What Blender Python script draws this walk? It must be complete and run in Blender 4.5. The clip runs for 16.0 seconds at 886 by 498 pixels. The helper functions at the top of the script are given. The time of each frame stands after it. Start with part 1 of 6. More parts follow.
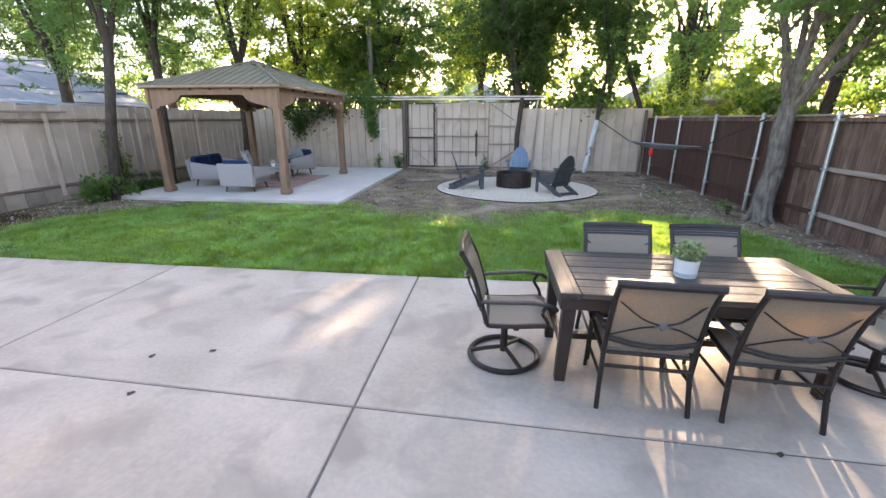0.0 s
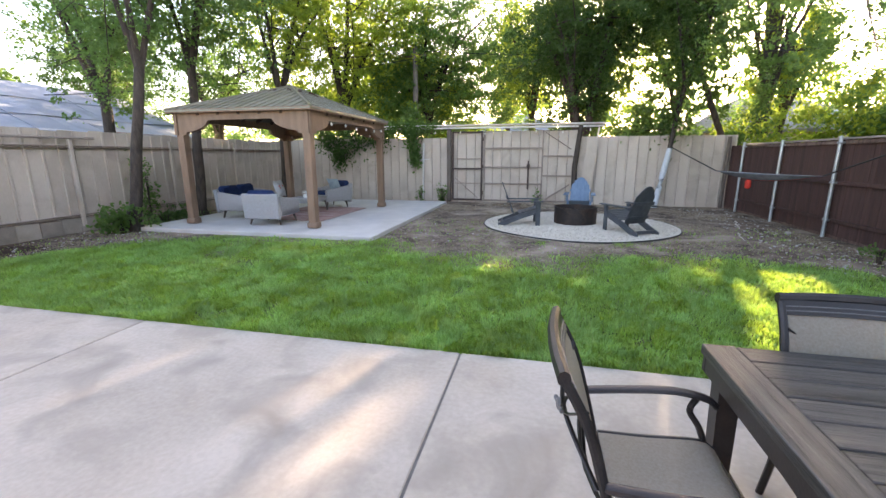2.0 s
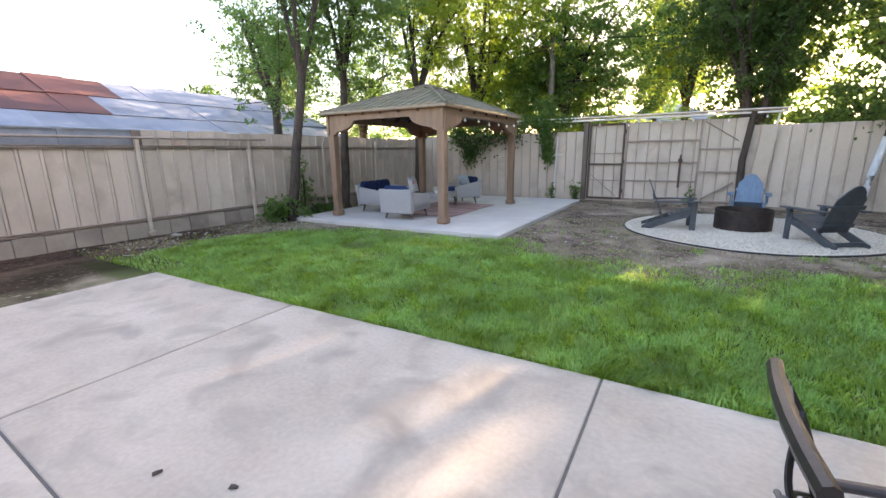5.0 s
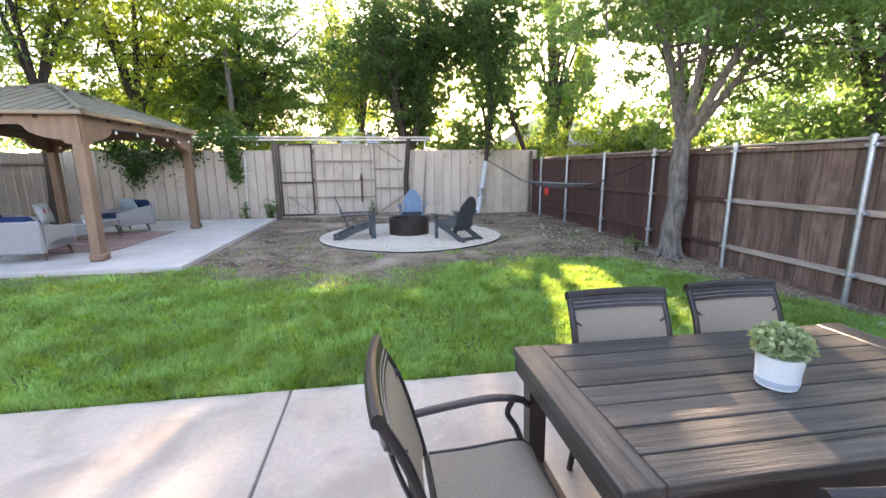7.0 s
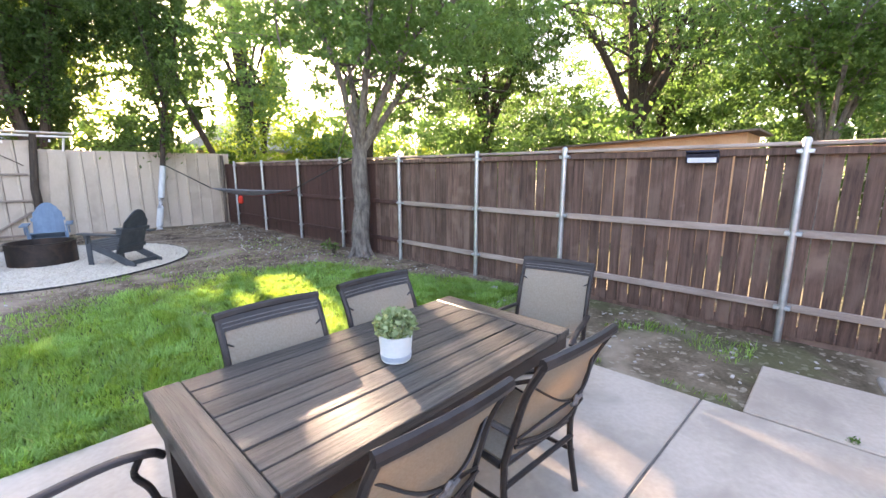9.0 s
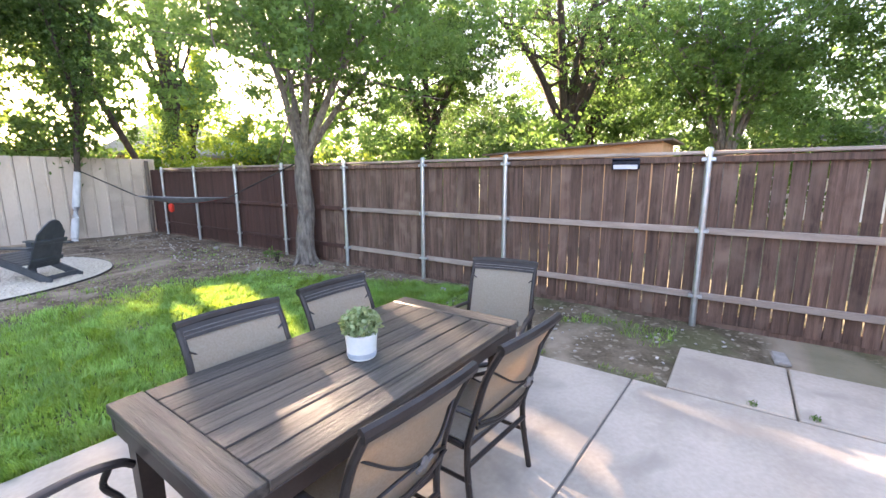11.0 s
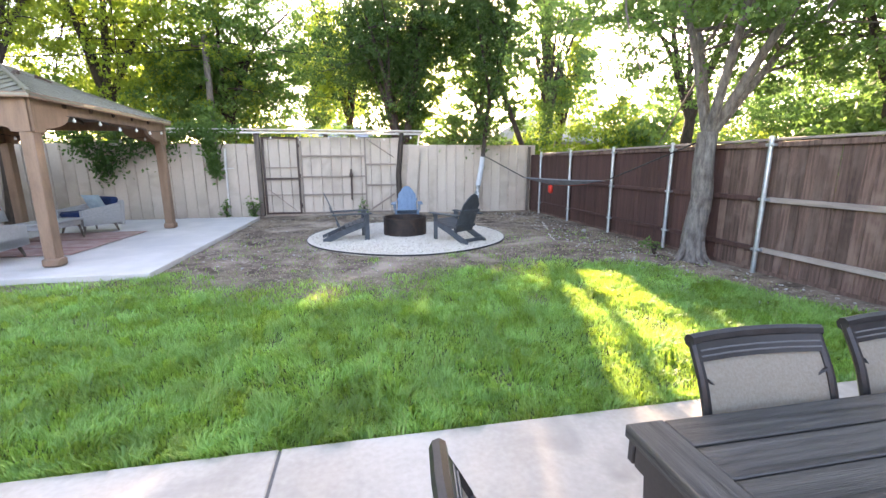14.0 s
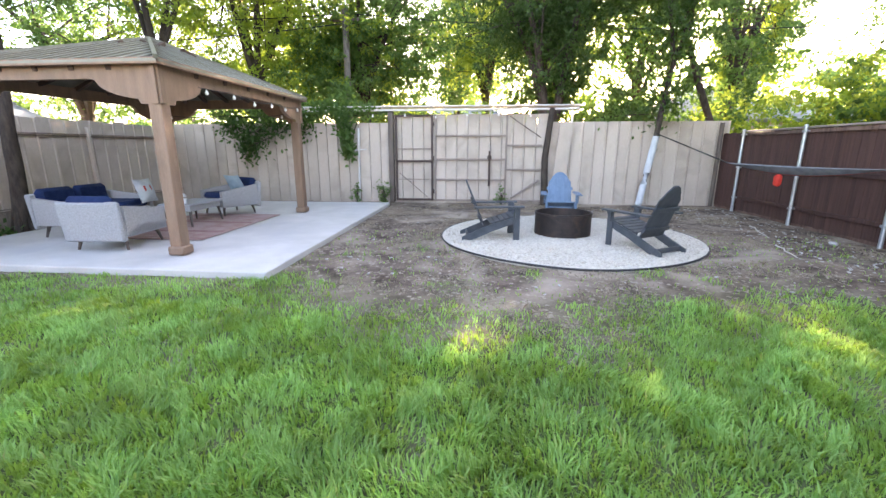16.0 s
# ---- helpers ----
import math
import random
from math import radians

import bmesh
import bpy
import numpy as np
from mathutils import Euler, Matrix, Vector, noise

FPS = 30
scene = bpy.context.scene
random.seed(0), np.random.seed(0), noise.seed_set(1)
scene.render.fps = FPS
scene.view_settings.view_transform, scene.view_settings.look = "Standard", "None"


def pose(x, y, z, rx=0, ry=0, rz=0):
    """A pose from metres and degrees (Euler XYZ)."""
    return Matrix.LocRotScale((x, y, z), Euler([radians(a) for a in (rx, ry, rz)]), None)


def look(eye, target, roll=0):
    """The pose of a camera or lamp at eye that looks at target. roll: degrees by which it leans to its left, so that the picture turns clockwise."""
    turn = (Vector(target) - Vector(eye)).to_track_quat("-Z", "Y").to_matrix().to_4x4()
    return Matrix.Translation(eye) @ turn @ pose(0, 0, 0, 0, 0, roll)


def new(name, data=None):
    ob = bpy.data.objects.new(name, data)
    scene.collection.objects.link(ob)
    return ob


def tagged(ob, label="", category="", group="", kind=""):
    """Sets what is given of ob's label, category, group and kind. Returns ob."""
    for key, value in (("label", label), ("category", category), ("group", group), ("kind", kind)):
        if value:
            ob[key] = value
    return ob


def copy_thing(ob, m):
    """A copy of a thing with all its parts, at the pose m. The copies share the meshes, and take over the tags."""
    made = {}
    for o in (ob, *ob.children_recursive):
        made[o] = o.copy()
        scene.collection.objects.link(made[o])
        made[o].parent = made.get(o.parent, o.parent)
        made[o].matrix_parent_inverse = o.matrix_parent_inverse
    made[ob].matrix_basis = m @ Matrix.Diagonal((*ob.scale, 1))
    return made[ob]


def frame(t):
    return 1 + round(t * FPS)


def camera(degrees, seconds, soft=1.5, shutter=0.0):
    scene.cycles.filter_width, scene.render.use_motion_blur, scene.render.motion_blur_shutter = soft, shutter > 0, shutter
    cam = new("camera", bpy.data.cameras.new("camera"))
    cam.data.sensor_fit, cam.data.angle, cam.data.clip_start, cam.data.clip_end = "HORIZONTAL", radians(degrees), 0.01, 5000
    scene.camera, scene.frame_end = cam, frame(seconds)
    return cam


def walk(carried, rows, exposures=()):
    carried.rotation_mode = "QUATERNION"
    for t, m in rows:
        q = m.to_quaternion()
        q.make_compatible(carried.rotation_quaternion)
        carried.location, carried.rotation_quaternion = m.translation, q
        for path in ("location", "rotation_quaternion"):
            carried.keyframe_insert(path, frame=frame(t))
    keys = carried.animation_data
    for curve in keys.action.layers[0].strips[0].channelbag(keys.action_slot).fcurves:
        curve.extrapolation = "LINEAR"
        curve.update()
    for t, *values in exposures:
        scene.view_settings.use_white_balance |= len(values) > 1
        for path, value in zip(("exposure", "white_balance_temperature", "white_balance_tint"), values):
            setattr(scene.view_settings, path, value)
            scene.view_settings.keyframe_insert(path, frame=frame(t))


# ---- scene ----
cam = camera(93.4, 16.0)
PATH = [
    (0, (0.318, 0.115, 1.779), (0.087, 2.011, 1.185), 0.1),
    (0.5, (0.25, 0.499, 1.793), (-0.1, 2.376, 1.2), -0.0),
    (1, (0.226, 0.843, 1.702), (-0.189, 2.72, 1.15), -0.1),
    (1.5, (0.192, 1.221, 1.559), (-0.244, 3.11, 1.069), -0.2),
    (2, (0.032, 1.632, 1.541), (-0.409, 3.534, 1.107), -0.1),
    (2.5, (-0.207, 1.807, 1.537), (-0.901, 3.634, 1.113), -0.6),
    (3, (-0.264, 1.854, 1.501), (-1.452, 3.406, 1.074), -1.1),
    (5.5, (-0.058, 1.895, 1.533), (-0.838, 3.683, 1.093), -0.4),
    (6, (0.044, 1.948, 1.499), (-0.398, 3.856, 1.089), -0.3),
    (6.5, (0.06, 1.867, 1.542), (-0.01, 3.825, 1.144), -0.3),
    (7, (0.15, 1.754, 1.582), (0.445, 3.695, 1.196), -0.5),
    (7.5, (0.238, 1.715, 1.605), (0.885, 3.57, 1.227), -0.3),
    (8, (0.327, 1.689, 1.618), (1.279, 3.409, 1.251), -0.3),
    (8.5, (0.415, 1.67, 1.618), (1.625, 3.22, 1.253), -0.3),
    (9, (0.474, 1.602, 1.614), (1.898, 2.956, 1.245), -0.1),
    (9.5, (0.465, 1.535, 1.632), (2.066, 2.677, 1.263), -0.0),
    (12, (0.175, 1.672, 1.62), (1.763, 2.848, 1.309), -0.4),
    (12.5, (0.15, 1.778, 1.614), (1.429, 3.282, 1.293), -0.4),
    (13, (0.201, 1.911, 1.585), (1.092, 3.666, 1.231), -0.2),
    (13.5, (0.101, 2.182, 1.559), (0.668, 4.06, 1.168), -0.1),
    (14, (-0.019, 2.511, 1.534), (0.341, 4.438, 1.136), -0.2),
    (14.5, (-0.141, 3.011, 1.563), (0.12, 4.954, 1.166), -0.1),
    (15, (-0.174, 3.485, 1.528), (0.003, 5.438, 1.133), -0.1),
    (15.5, (-0.321, 3.966, 1.497), (-0.268, 5.922, 1.08), -0.0),
    (16, (-0.531, 4.417, 1.455), (-0.719, 6.353, 0.988), -0.0),
]
walk(cam, [(t, look(eye, target, roll)) for t, eye, target, roll in PATH], [(0.0, 2.92, 7250, 25), (3.0, 2.92, 7500, 25), (5.5, 2.9, 7450, 25), (7.0, 3.2, 7350, 27), (9.5, 3.4, 7350, 29), (12.5, 3.42, 7100, 28), (14.5, 3.52, 7300, 27), (16.0, 3.55, 7300, 27)])

# ---- light ----
SUN = Vector((0.281, 0.923, 0.262)).normalized()
world = bpy.data.worlds.new("sky")
scene.world = world
world.use_nodes = True
wn = world.node_tree
sky = wn.nodes.new("ShaderNodeTexSky")
sky.sky_type, sky.sun_disc = "NISHITA", False
sky.sun_elevation, sky.sun_rotation = math.asin(SUN.z), math.atan2(SUN.x, SUN.y)
sky.air_density, sky.dust_density, sky.ozone_density = 1.0, 1.9, 1.0
wn.links.new(sky.outputs[0], wn.nodes["Background"].inputs[0])
wn.nodes["Background"].inputs[1].default_value = 0.15
sun_data = bpy.data.lights.new("sun", "SUN")
sun_data.energy, sun_data.angle, sun_data.color = 5.0, radians(0.6), (1.0, 0.84, 0.60)
sun = new("sun", sun_data)
sun.matrix_world = look(SUN * 60, (0, 0, 0))


# ---- materials ----
def material(name, a, b, scale=8.0, rough=0.7, bump=0.2, fine=60.0, metal=0.0, vary=0.0, stretch=(1, 1, 1), stain=None, stain_scale=0.8, spec=0.4, gloss_vary=0.1, coords="Object"):
    """Two colours mixed by coarse and fine grain, with stains, relief and a change from piece to piece."""
    m = bpy.data.materials.new(name)
    m.use_nodes = True
    t = m.node_tree
    N, L = t.nodes, t.links
    bs = N["Principled BSDF"]
    tc = N.new("ShaderNodeTexCoord")
    mp = N.new("ShaderNodeMapping")
    mp.inputs["Scale"].default_value = stretch
    info = N.new("ShaderNodeObjectInfo")
    off = N.new("ShaderNodeVectorMath")
    off.operation = "MULTIPLY_ADD"
    L.new(info.outputs["Random"], off.inputs[0])
    off.inputs[1].default_value = (37.0, 19.0, 53.0)
    L.new(tc.outputs[coords], off.inputs[2])
    L.new(off.outputs[0], mp.inputs[0])
    n1, n2 = N.new("ShaderNodeTexNoise"), N.new("ShaderNodeTexNoise")
    n1.inputs["Scale"].default_value, n1.inputs["Detail"].default_value = scale, 5.0
    n2.inputs["Scale"].default_value, n2.inputs["Detail"].default_value = fine, 3.0
    L.new(mp.outputs[0], n1.inputs[0])
    L.new(mp.outputs[0], n2.inputs[0])
    mixf = N.new("ShaderNodeMath")
    mixf.operation = "MULTIPLY_ADD"
    L.new(n1.outputs[0], mixf.inputs[0])
    mixf.inputs[1].default_value = 0.7
    half = N.new("ShaderNodeMath")
    half.operation = "MULTIPLY"
    L.new(n2.outputs[0], half.inputs[0])
    half.inputs[1].default_value = 0.3
    L.new(half.outputs[0], mixf.inputs[2])
    ramp = N.new("ShaderNodeValToRGB")
    ramp.color_ramp.elements[0].position, ramp.color_ramp.elements[1].position = 0.34, 0.66
    ramp.color_ramp.elements[0].color, ramp.color_ramp.elements[1].color = (*a, 1), (*b, 1)
    L.new(mixf.outputs[0], ramp.inputs[0])
    colour = ramp.outputs[0]
    if stain:
        ns = N.new("ShaderNodeTexNoise")
        ns.inputs["Scale"].default_value, ns.inputs["Detail"].default_value, ns.inputs["Distortion"].default_value = stain_scale, 6.0, 0.6
        L.new(off.outputs[0], ns.inputs[0])
        rs = N.new("ShaderNodeValToRGB")
        rs.color_ramp.elements[0].position, rs.color_ramp.elements[1].position = 0.5, 0.72
        L.new(ns.outputs[0], rs.inputs[0])
        mx = N.new("ShaderNodeMix")
        mx.data_type = "RGBA"
        L.new(rs.outputs[0], mx.inputs[0])
        L.new(colour, mx.inputs[6])
        mx.inputs[7].default_value = (*stain, 1)
        colour = mx.outputs[2]
    if vary:
        hsv = N.new("ShaderNodeHueSaturation")
        mr = N.new("ShaderNodeMapRange")
        mr.inputs[3].default_value, mr.inputs[4].default_value = 1 - vary, 1 + vary
        L.new(info.outputs["Random"], mr.inputs[0])
        L.new(mr.outputs[0], hsv.inputs["Value"])
        L.new(colour, hsv.inputs["Color"])
        colour = hsv.outputs[0]
    L.new(colour, bs.inputs["Base Color"])
    rr = N.new("ShaderNodeMapRange")
    rr.inputs[3].default_value, rr.inputs[4].default_value = max(0.03, rough - gloss_vary), min(1, rough + gloss_vary)
    L.new(n1.outputs[0], rr.inputs[0])
    L.new(rr.outputs[0], bs.inputs["Roughness"])
    bs.inputs["Metallic"].default_value = metal
    bs.inputs["Specular IOR Level"].default_value = spec
    if bump:
        bp = N.new("ShaderNodeBump")
        bp.inputs["Strength"].default_value, bp.inputs["Distance"].default_value = bump, 0.01
        L.new(mixf.outputs[0], bp.inputs["Height"])
        L.new(bp.outputs[0], bs.inputs["Normal"])
    return m


def leaf_material(name, a, b, through_col, share=0.4, straw=False):
    """Leaves: a gloss-free face that lets sunlight through, each leaf a little different."""
    m = bpy.data.materials.new(name)
    m.use_nodes = True
    t = m.node_tree
    N, L = t.nodes, t.links
    bs, out = N["Principled BSDF"], N["Material Output"]
    geo = N.new("ShaderNodeNewGeometry")
    ramp = N.new("ShaderNodeValToRGB")
    ramp.color_ramp.elements[0].color, ramp.color_ramp.elements[1].color = (*a, 1), (*b, 1)
    if straw:
        dry = ramp.color_ramp.elements.new(0.95)
        dry.color = (*b, 1)
        ramp.color_ramp.elements[2].color = (0.34, 0.30, 0.13, 1)
    L.new(geo.outputs["Random Per Island"], ramp.inputs[0])
    tint = ramp.outputs[0]
    if straw:
        tc, ns, mr, hs = N.new("ShaderNodeTexCoord"), N.new("ShaderNodeTexNoise"), N.new("ShaderNodeMapRange"), N.new("ShaderNodeHueSaturation")
        ns.inputs["Scale"].default_value, ns.inputs["Detail"].default_value = 1.7, 4.0
        mr.inputs[1].default_value, mr.inputs[2].default_value = 0.3, 0.7
        mr.inputs[3].default_value, mr.inputs[4].default_value = 0.52, 1.35
        L.new(tc.outputs["Object"], ns.inputs[0])
        L.new(ns.outputs[0], mr.inputs[0])
        L.new(mr.outputs[0], hs.inputs["Value"])
        L.new(ramp.outputs[0], hs.inputs["Color"])
        tint = hs.outputs[0]
    L.new(tint, bs.inputs["Base Color"])
    bs.inputs["Roughness"].default_value = 0.55
    bs.inputs["Specular IOR Level"].default_value = 0.3
    tr = N.new("ShaderNodeBsdfTranslucent")
    mul = N.new("ShaderNodeMix")
    mul.data_type = "RGBA"
    mul.inputs[0].default_value = 0.7
    L.new(tint, mul.inputs[6])
    mul.inputs[7].default_value = (*through_col, 1)
    L.new(mul.outputs[2], tr.inputs[0])
    mix = N.new("ShaderNodeMixShader")
    mix.inputs[0].default_value = share
    L.new(bs.outputs[0], mix.inputs[1])
    L.new(tr.outputs[0], mix.inputs[2])
    L.new(mix.outputs[0], out.inputs[0])
    return m


CONCRETE = material("concrete", (0.36, 0.308, 0.245), (0.51, 0.447, 0.368), 1.3, 0.7, 0.14, 30, stain=(0.31, 0.266, 0.216), stain_scale=2.2)
SLAB_WHITE = material("pale_concrete", (0.455, 0.425, 0.38), (0.565, 0.53, 0.485), 2.0, 0.8, 0.15, 50, stain=(0.44, 0.42, 0.40))
JOINT = material("joint_filler", (0.10, 0.09, 0.08), (0.16, 0.145, 0.13), 20, 0.95, 0.4, 120)
CEDAR = material("stained_cedar", (0.055, 0.030, 0.023), (0.185, 0.115, 0.088), 7, 0.8, 0.8, 60, vary=0.26, stretch=(4, 4, 0.22), stain=(0.20, 0.135, 0.105), stain_scale=2.2)
# smoother red-brown cedar with the far bays' shade put into its colour
CEDAR_SHADED = material("shaded_cedar", (0.050, 0.023, 0.019), (0.100, 0.050, 0.040), 6, 0.75, 0.5, 60, vary=0.14, stretch=(4, 4, 0.22))
RAILWOOD = material("weathered_rail", (0.25, 0.20, 0.17), (0.40, 0.33, 0.285), 6, 0.8, 0.4, 60, vary=0.15, stretch=(3, 0.4, 3))
GALV = material("galvanised_steel", (0.42, 0.46, 0.48), (0.58, 0.62, 0.64), 14, 0.42, 0.05, 90, metal=0.85)
TAN_METAL = material("tan_painted_metal", (0.44, 0.365, 0.295), (0.53, 0.445, 0.365), 1.4, 0.55, 0.06, 35, vary=0.05, stretch=(1, 1, 0.4), stain=(0.36, 0.295, 0.235), stain_scale=1.2)
TAN_DARK = material("tan_seam_metal", (0.17, 0.125, 0.095), (0.24, 0.18, 0.14), 5, 0.6, 0.1, 60)
RUST_DARK = material("dark_gate_steel", (0.045, 0.030, 0.026), (0.10, 0.062, 0.048), 14, 0.6, 0.2, 80)
TAN_BAR = material("tan_gate_bar", (0.22, 0.17, 0.14), (0.30, 0.24, 0.20), 6, 0.5, 0.1, 60)
OLDWOOD = material("old_grey_timber", (0.09, 0.068, 0.055), (0.17, 0.135, 0.11), 6, 0.85, 0.5, 60, stretch=(3, 3, 0.4))
KICK = material("concrete_kickboard", (0.26, 0.215, 0.17), (0.37, 0.31, 0.25), 3, 0.9, 0.3, 50, vary=0.1, stain=(0.13, 0.105, 0.085))
PALE_PVC = material("weathered_white_pipe", (0.55, 0.52, 0.48), (0.68, 0.65, 0.61), 6, 0.55, 0.1, 70)
GAZEBO = material("gazebo_stained_timber", (0.185, 0.112, 0.070), (0.275, 0.172, 0.112), 4, 0.65, 0.25, 45, vary=0.06, stretch=(2.5, 2.5, 0.5))
# the gazebo timber again, with the shade under the roof put into its colour
GAZEBO_SHADED = material("gazebo_shaded_timber", (0.055, 0.032, 0.022), (0.10, 0.06, 0.042), 4, 0.75, 0.2, 40)
ROOF = material("gazebo_roof_metal", (0.155, 0.145, 0.105), (0.21, 0.195, 0.15), 3, 0.42, 0.05, 30, metal=0.25, stain=(0.25, 0.235, 0.19), stain_scale=2.0)
WICKER = material("grey_wicker", (0.27, 0.265, 0.26), (0.39, 0.38, 0.37), 55, 0.75, 0.8, 140)
STRIPE = material("faded_brick_yarn", (0.24, 0.12, 0.105), (0.34, 0.20, 0.175), 6, 0.95, 0.4, 180, spec=0.1)
NAVY = material("navy_cushion_cloth", (0.010, 0.020, 0.060), (0.020, 0.036, 0.095), 12, 0.9, 0.25, 220, spec=0.15)
PALE_CLOTH = material("pale_pillow_cloth", (0.44, 0.45, 0.46), (0.62, 0.62, 0.62), 9, 0.9, 0.2, 200, spec=0.1)
TEAL_CLOTH = material("grey_teal_pillow_cloth", (0.20, 0.27, 0.30), (0.32, 0.40, 0.43), 9, 0.9, 0.2, 200, spec=0.1)
RED_CLOTH = material("red_cloth", (0.50, 0.035, 0.025), (0.66, 0.07, 0.045), 9, 0.85, 0.2, 200, spec=0.1)
LEGWOOD = material("tapered_leg_wood", (0.06, 0.045, 0.038), (0.12, 0.09, 0.07), 12, 0.6, 0.2, 60)
RUG = material("faded_red_rug", (0.30, 0.17, 0.145), (0.42, 0.31, 0.275), 5, 0.95, 0.5, 180, spec=0.1)
TABLE_WOOD = material("dark_table_planks", (0.010, 0.009, 0.0075), (0.098, 0.089, 0.076), 7, 0.42, 1.0, 55, vary=0.22, stretch=(0.18, 6, 6), spec=0.38)
TABLE_END = material("dark_table_end_boards", (0.010, 0.009, 0.0075), (0.098, 0.089, 0.076), 7, 0.42, 1.0, 55, vary=0.22, stretch=(6, 0.18, 6), spec=0.38)
TABLE_FRAME = material("dark_bronze_metal", (0.028, 0.021, 0.018), (0.05, 0.038, 0.032), 10, 0.45, 0.15, 90)
CHAIR_METAL = material("bronze_chair_metal", (0.022, 0.019, 0.018), (0.042, 0.036, 0.033), 14, 0.38, 0.1, 120, metal=0.3)
TRIM_LINE = material("grey_trim_line", (0.11, 0.105, 0.10), (0.16, 0.15, 0.14), 14, 0.5, 0.0, 80)
CHAR = material("rusted_black_steel", (0.018, 0.015, 0.014), (0.045, 0.032, 0.027), 9, 0.62, 0.3, 60, metal=0.3, stain=(0.075, 0.045, 0.032), stain_scale=4)
ADIR_DARK = material("charcoal_chair_slats", (0.040, 0.047, 0.053), (0.070, 0.080, 0.089), 8, 0.5, 0.25, 70, vary=0.08)
ADIR_BLUE = material("blue_chair_slats", (0.085, 0.145, 0.215), (0.13, 0.20, 0.28), 8, 0.5, 0.25, 70, vary=0.08)
GRAVEL = material("pale_gravel", (0.40, 0.35, 0.28), (0.65, 0.585, 0.49), 26, 0.9, 0.9, 90)
EDGING = material("black_edging", (0.02, 0.02, 0.02), (0.045, 0.042, 0.04), 12, 0.6, 0.2, 60)
BARK = material("grey_bark", (0.070, 0.058, 0.050), (0.225, 0.20, 0.175), 9, 0.95, 1.0, 50, stretch=(2.2, 2.2, 0.6))
BARK_DARK = material("dark_bark", (0.035, 0.026, 0.020), (0.085, 0.064, 0.05), 8, 0.95, 1.0, 45, stretch=(2.2, 2.2, 0.6))
LIME = material("whitewashed_bark", (0.48, 0.50, 0.52), (0.64, 0.66, 0.67), 9, 0.9, 0.6, 45, stretch=(2, 2, 0.6))
POT = material("pale_ceramic", (0.62, 0.68, 0.66), (0.74, 0.78, 0.76), 5, 0.35, 0.05, 60)
POT_BAND = material("grey_blue_glaze", (0.36, 0.44, 0.50), (0.46, 0.53, 0.58), 8, 0.35, 0.05, 60)
PALE_LINE = material("pale_line", (0.42, 0.37, 0.30), (0.58, 0.52, 0.44), 10, 0.8, 0.3, 60, stretch=(2, 0.5, 2))
STONE = material("pale_stone", (0.30, 0.28, 0.25), (0.46, 0.43, 0.39), 9, 0.9, 0.5, 70, vary=0.25)
WHITE_PAINT = material("white_paint", (0.70, 0.68, 0.65), (0.80, 0.78, 0.75), 3, 0.6, 0.1, 40, stain=(0.6, 0.57, 0.52))
GREY_SHINGLE = material("grey_roof", (0.20, 0.215, 0.24), (0.28, 0.30, 0.33), 5, 0.8, 0.3, 40)
BLUE_TIN = material("weathered_blue_tin", (0.17, 0.20, 0.25), (0.24, 0.272, 0.325), 1.6, 0.6, 0.2, 22, vary=0.12, stain=(0.12, 0.14, 0.175))
RUST_TIN = material("rusted_tin", (0.075, 0.026, 0.021), (0.125, 0.046, 0.036), 2.2, 0.7, 0.25, 30, vary=0.15, stain=(0.11, 0.045, 0.035))
PLYWOOD_AND_LIT_ROOF = material("plywood_and_lit_roof", (0.42, 0.23, 0.12), (0.55, 0.33, 0.19), 3, 0.8, 0.2, 40, vary=0.15)
BRICKISH = material("tan_house_wall", (0.36, 0.24, 0.17), (0.46, 0.33, 0.25), 4, 0.9, 0.2, 40)
DARK_ROOF = material("dark_roof", (0.035, 0.038, 0.045), (0.06, 0.064, 0.072), 5, 0.8, 0.3, 40)
GLASS_DARK = material("dark_window_glass", (0.02, 0.025, 0.03), (0.03, 0.035, 0.04), 3, 0.08, 0.0, 20, spec=0.6)
CABLE = material("black_cable", (0.012, 0.012, 0.012), (0.025, 0.025, 0.025), 10, 0.6, 0.0, 60)
BULB = material("frosted_bulb", (0.74, 0.72, 0.66), (0.84, 0.82, 0.76), 10, 0.2, 0.0, 60)
HAM_GREY = material("grey_hammock_cloth", (0.11, 0.115, 0.125), (0.19, 0.20, 0.215), 9, 0.85, 0.2, 160, spec=0.1)
HAM_STRIPE = material("faded_red_hammock_cloth", (0.36, 0.055, 0.05), (0.48, 0.11, 0.09), 9, 0.85, 0.2, 160, spec=0.1)
LENS_PALE = material("solar_panel_pale", (0.50, 0.52, 0.58), (0.62, 0.64, 0.70), 6, 0.2, 0.0, 60)
SOLAR = material("solar_panel_dark", (0.012, 0.014, 0.025), (0.03, 0.033, 0.05), 6, 0.15, 0.0, 60)

LEAF_GREEN = leaf_material("leaf_green", (0.040, 0.090, 0.024), (0.120, 0.205, 0.058), (0.22, 0.40, 0.085), 0.48)
LEAF_DARK = leaf_material("leaf_dark", (0.022, 0.055, 0.012), (0.068, 0.122, 0.036), (0.15, 0.27, 0.05), 0.4)
LEAF_BRIGHT = leaf_material("leaf_bright", (0.085, 0.150, 0.018), (0.22, 0.30, 0.040), (0.42, 0.55, 0.07), 0.55)
GRASS = leaf_material("grass_blades", (0.078, 0.210, 0.045), (0.32, 0.54, 0.165), (0.44, 0.62, 0.05), 0.45, straw=True)
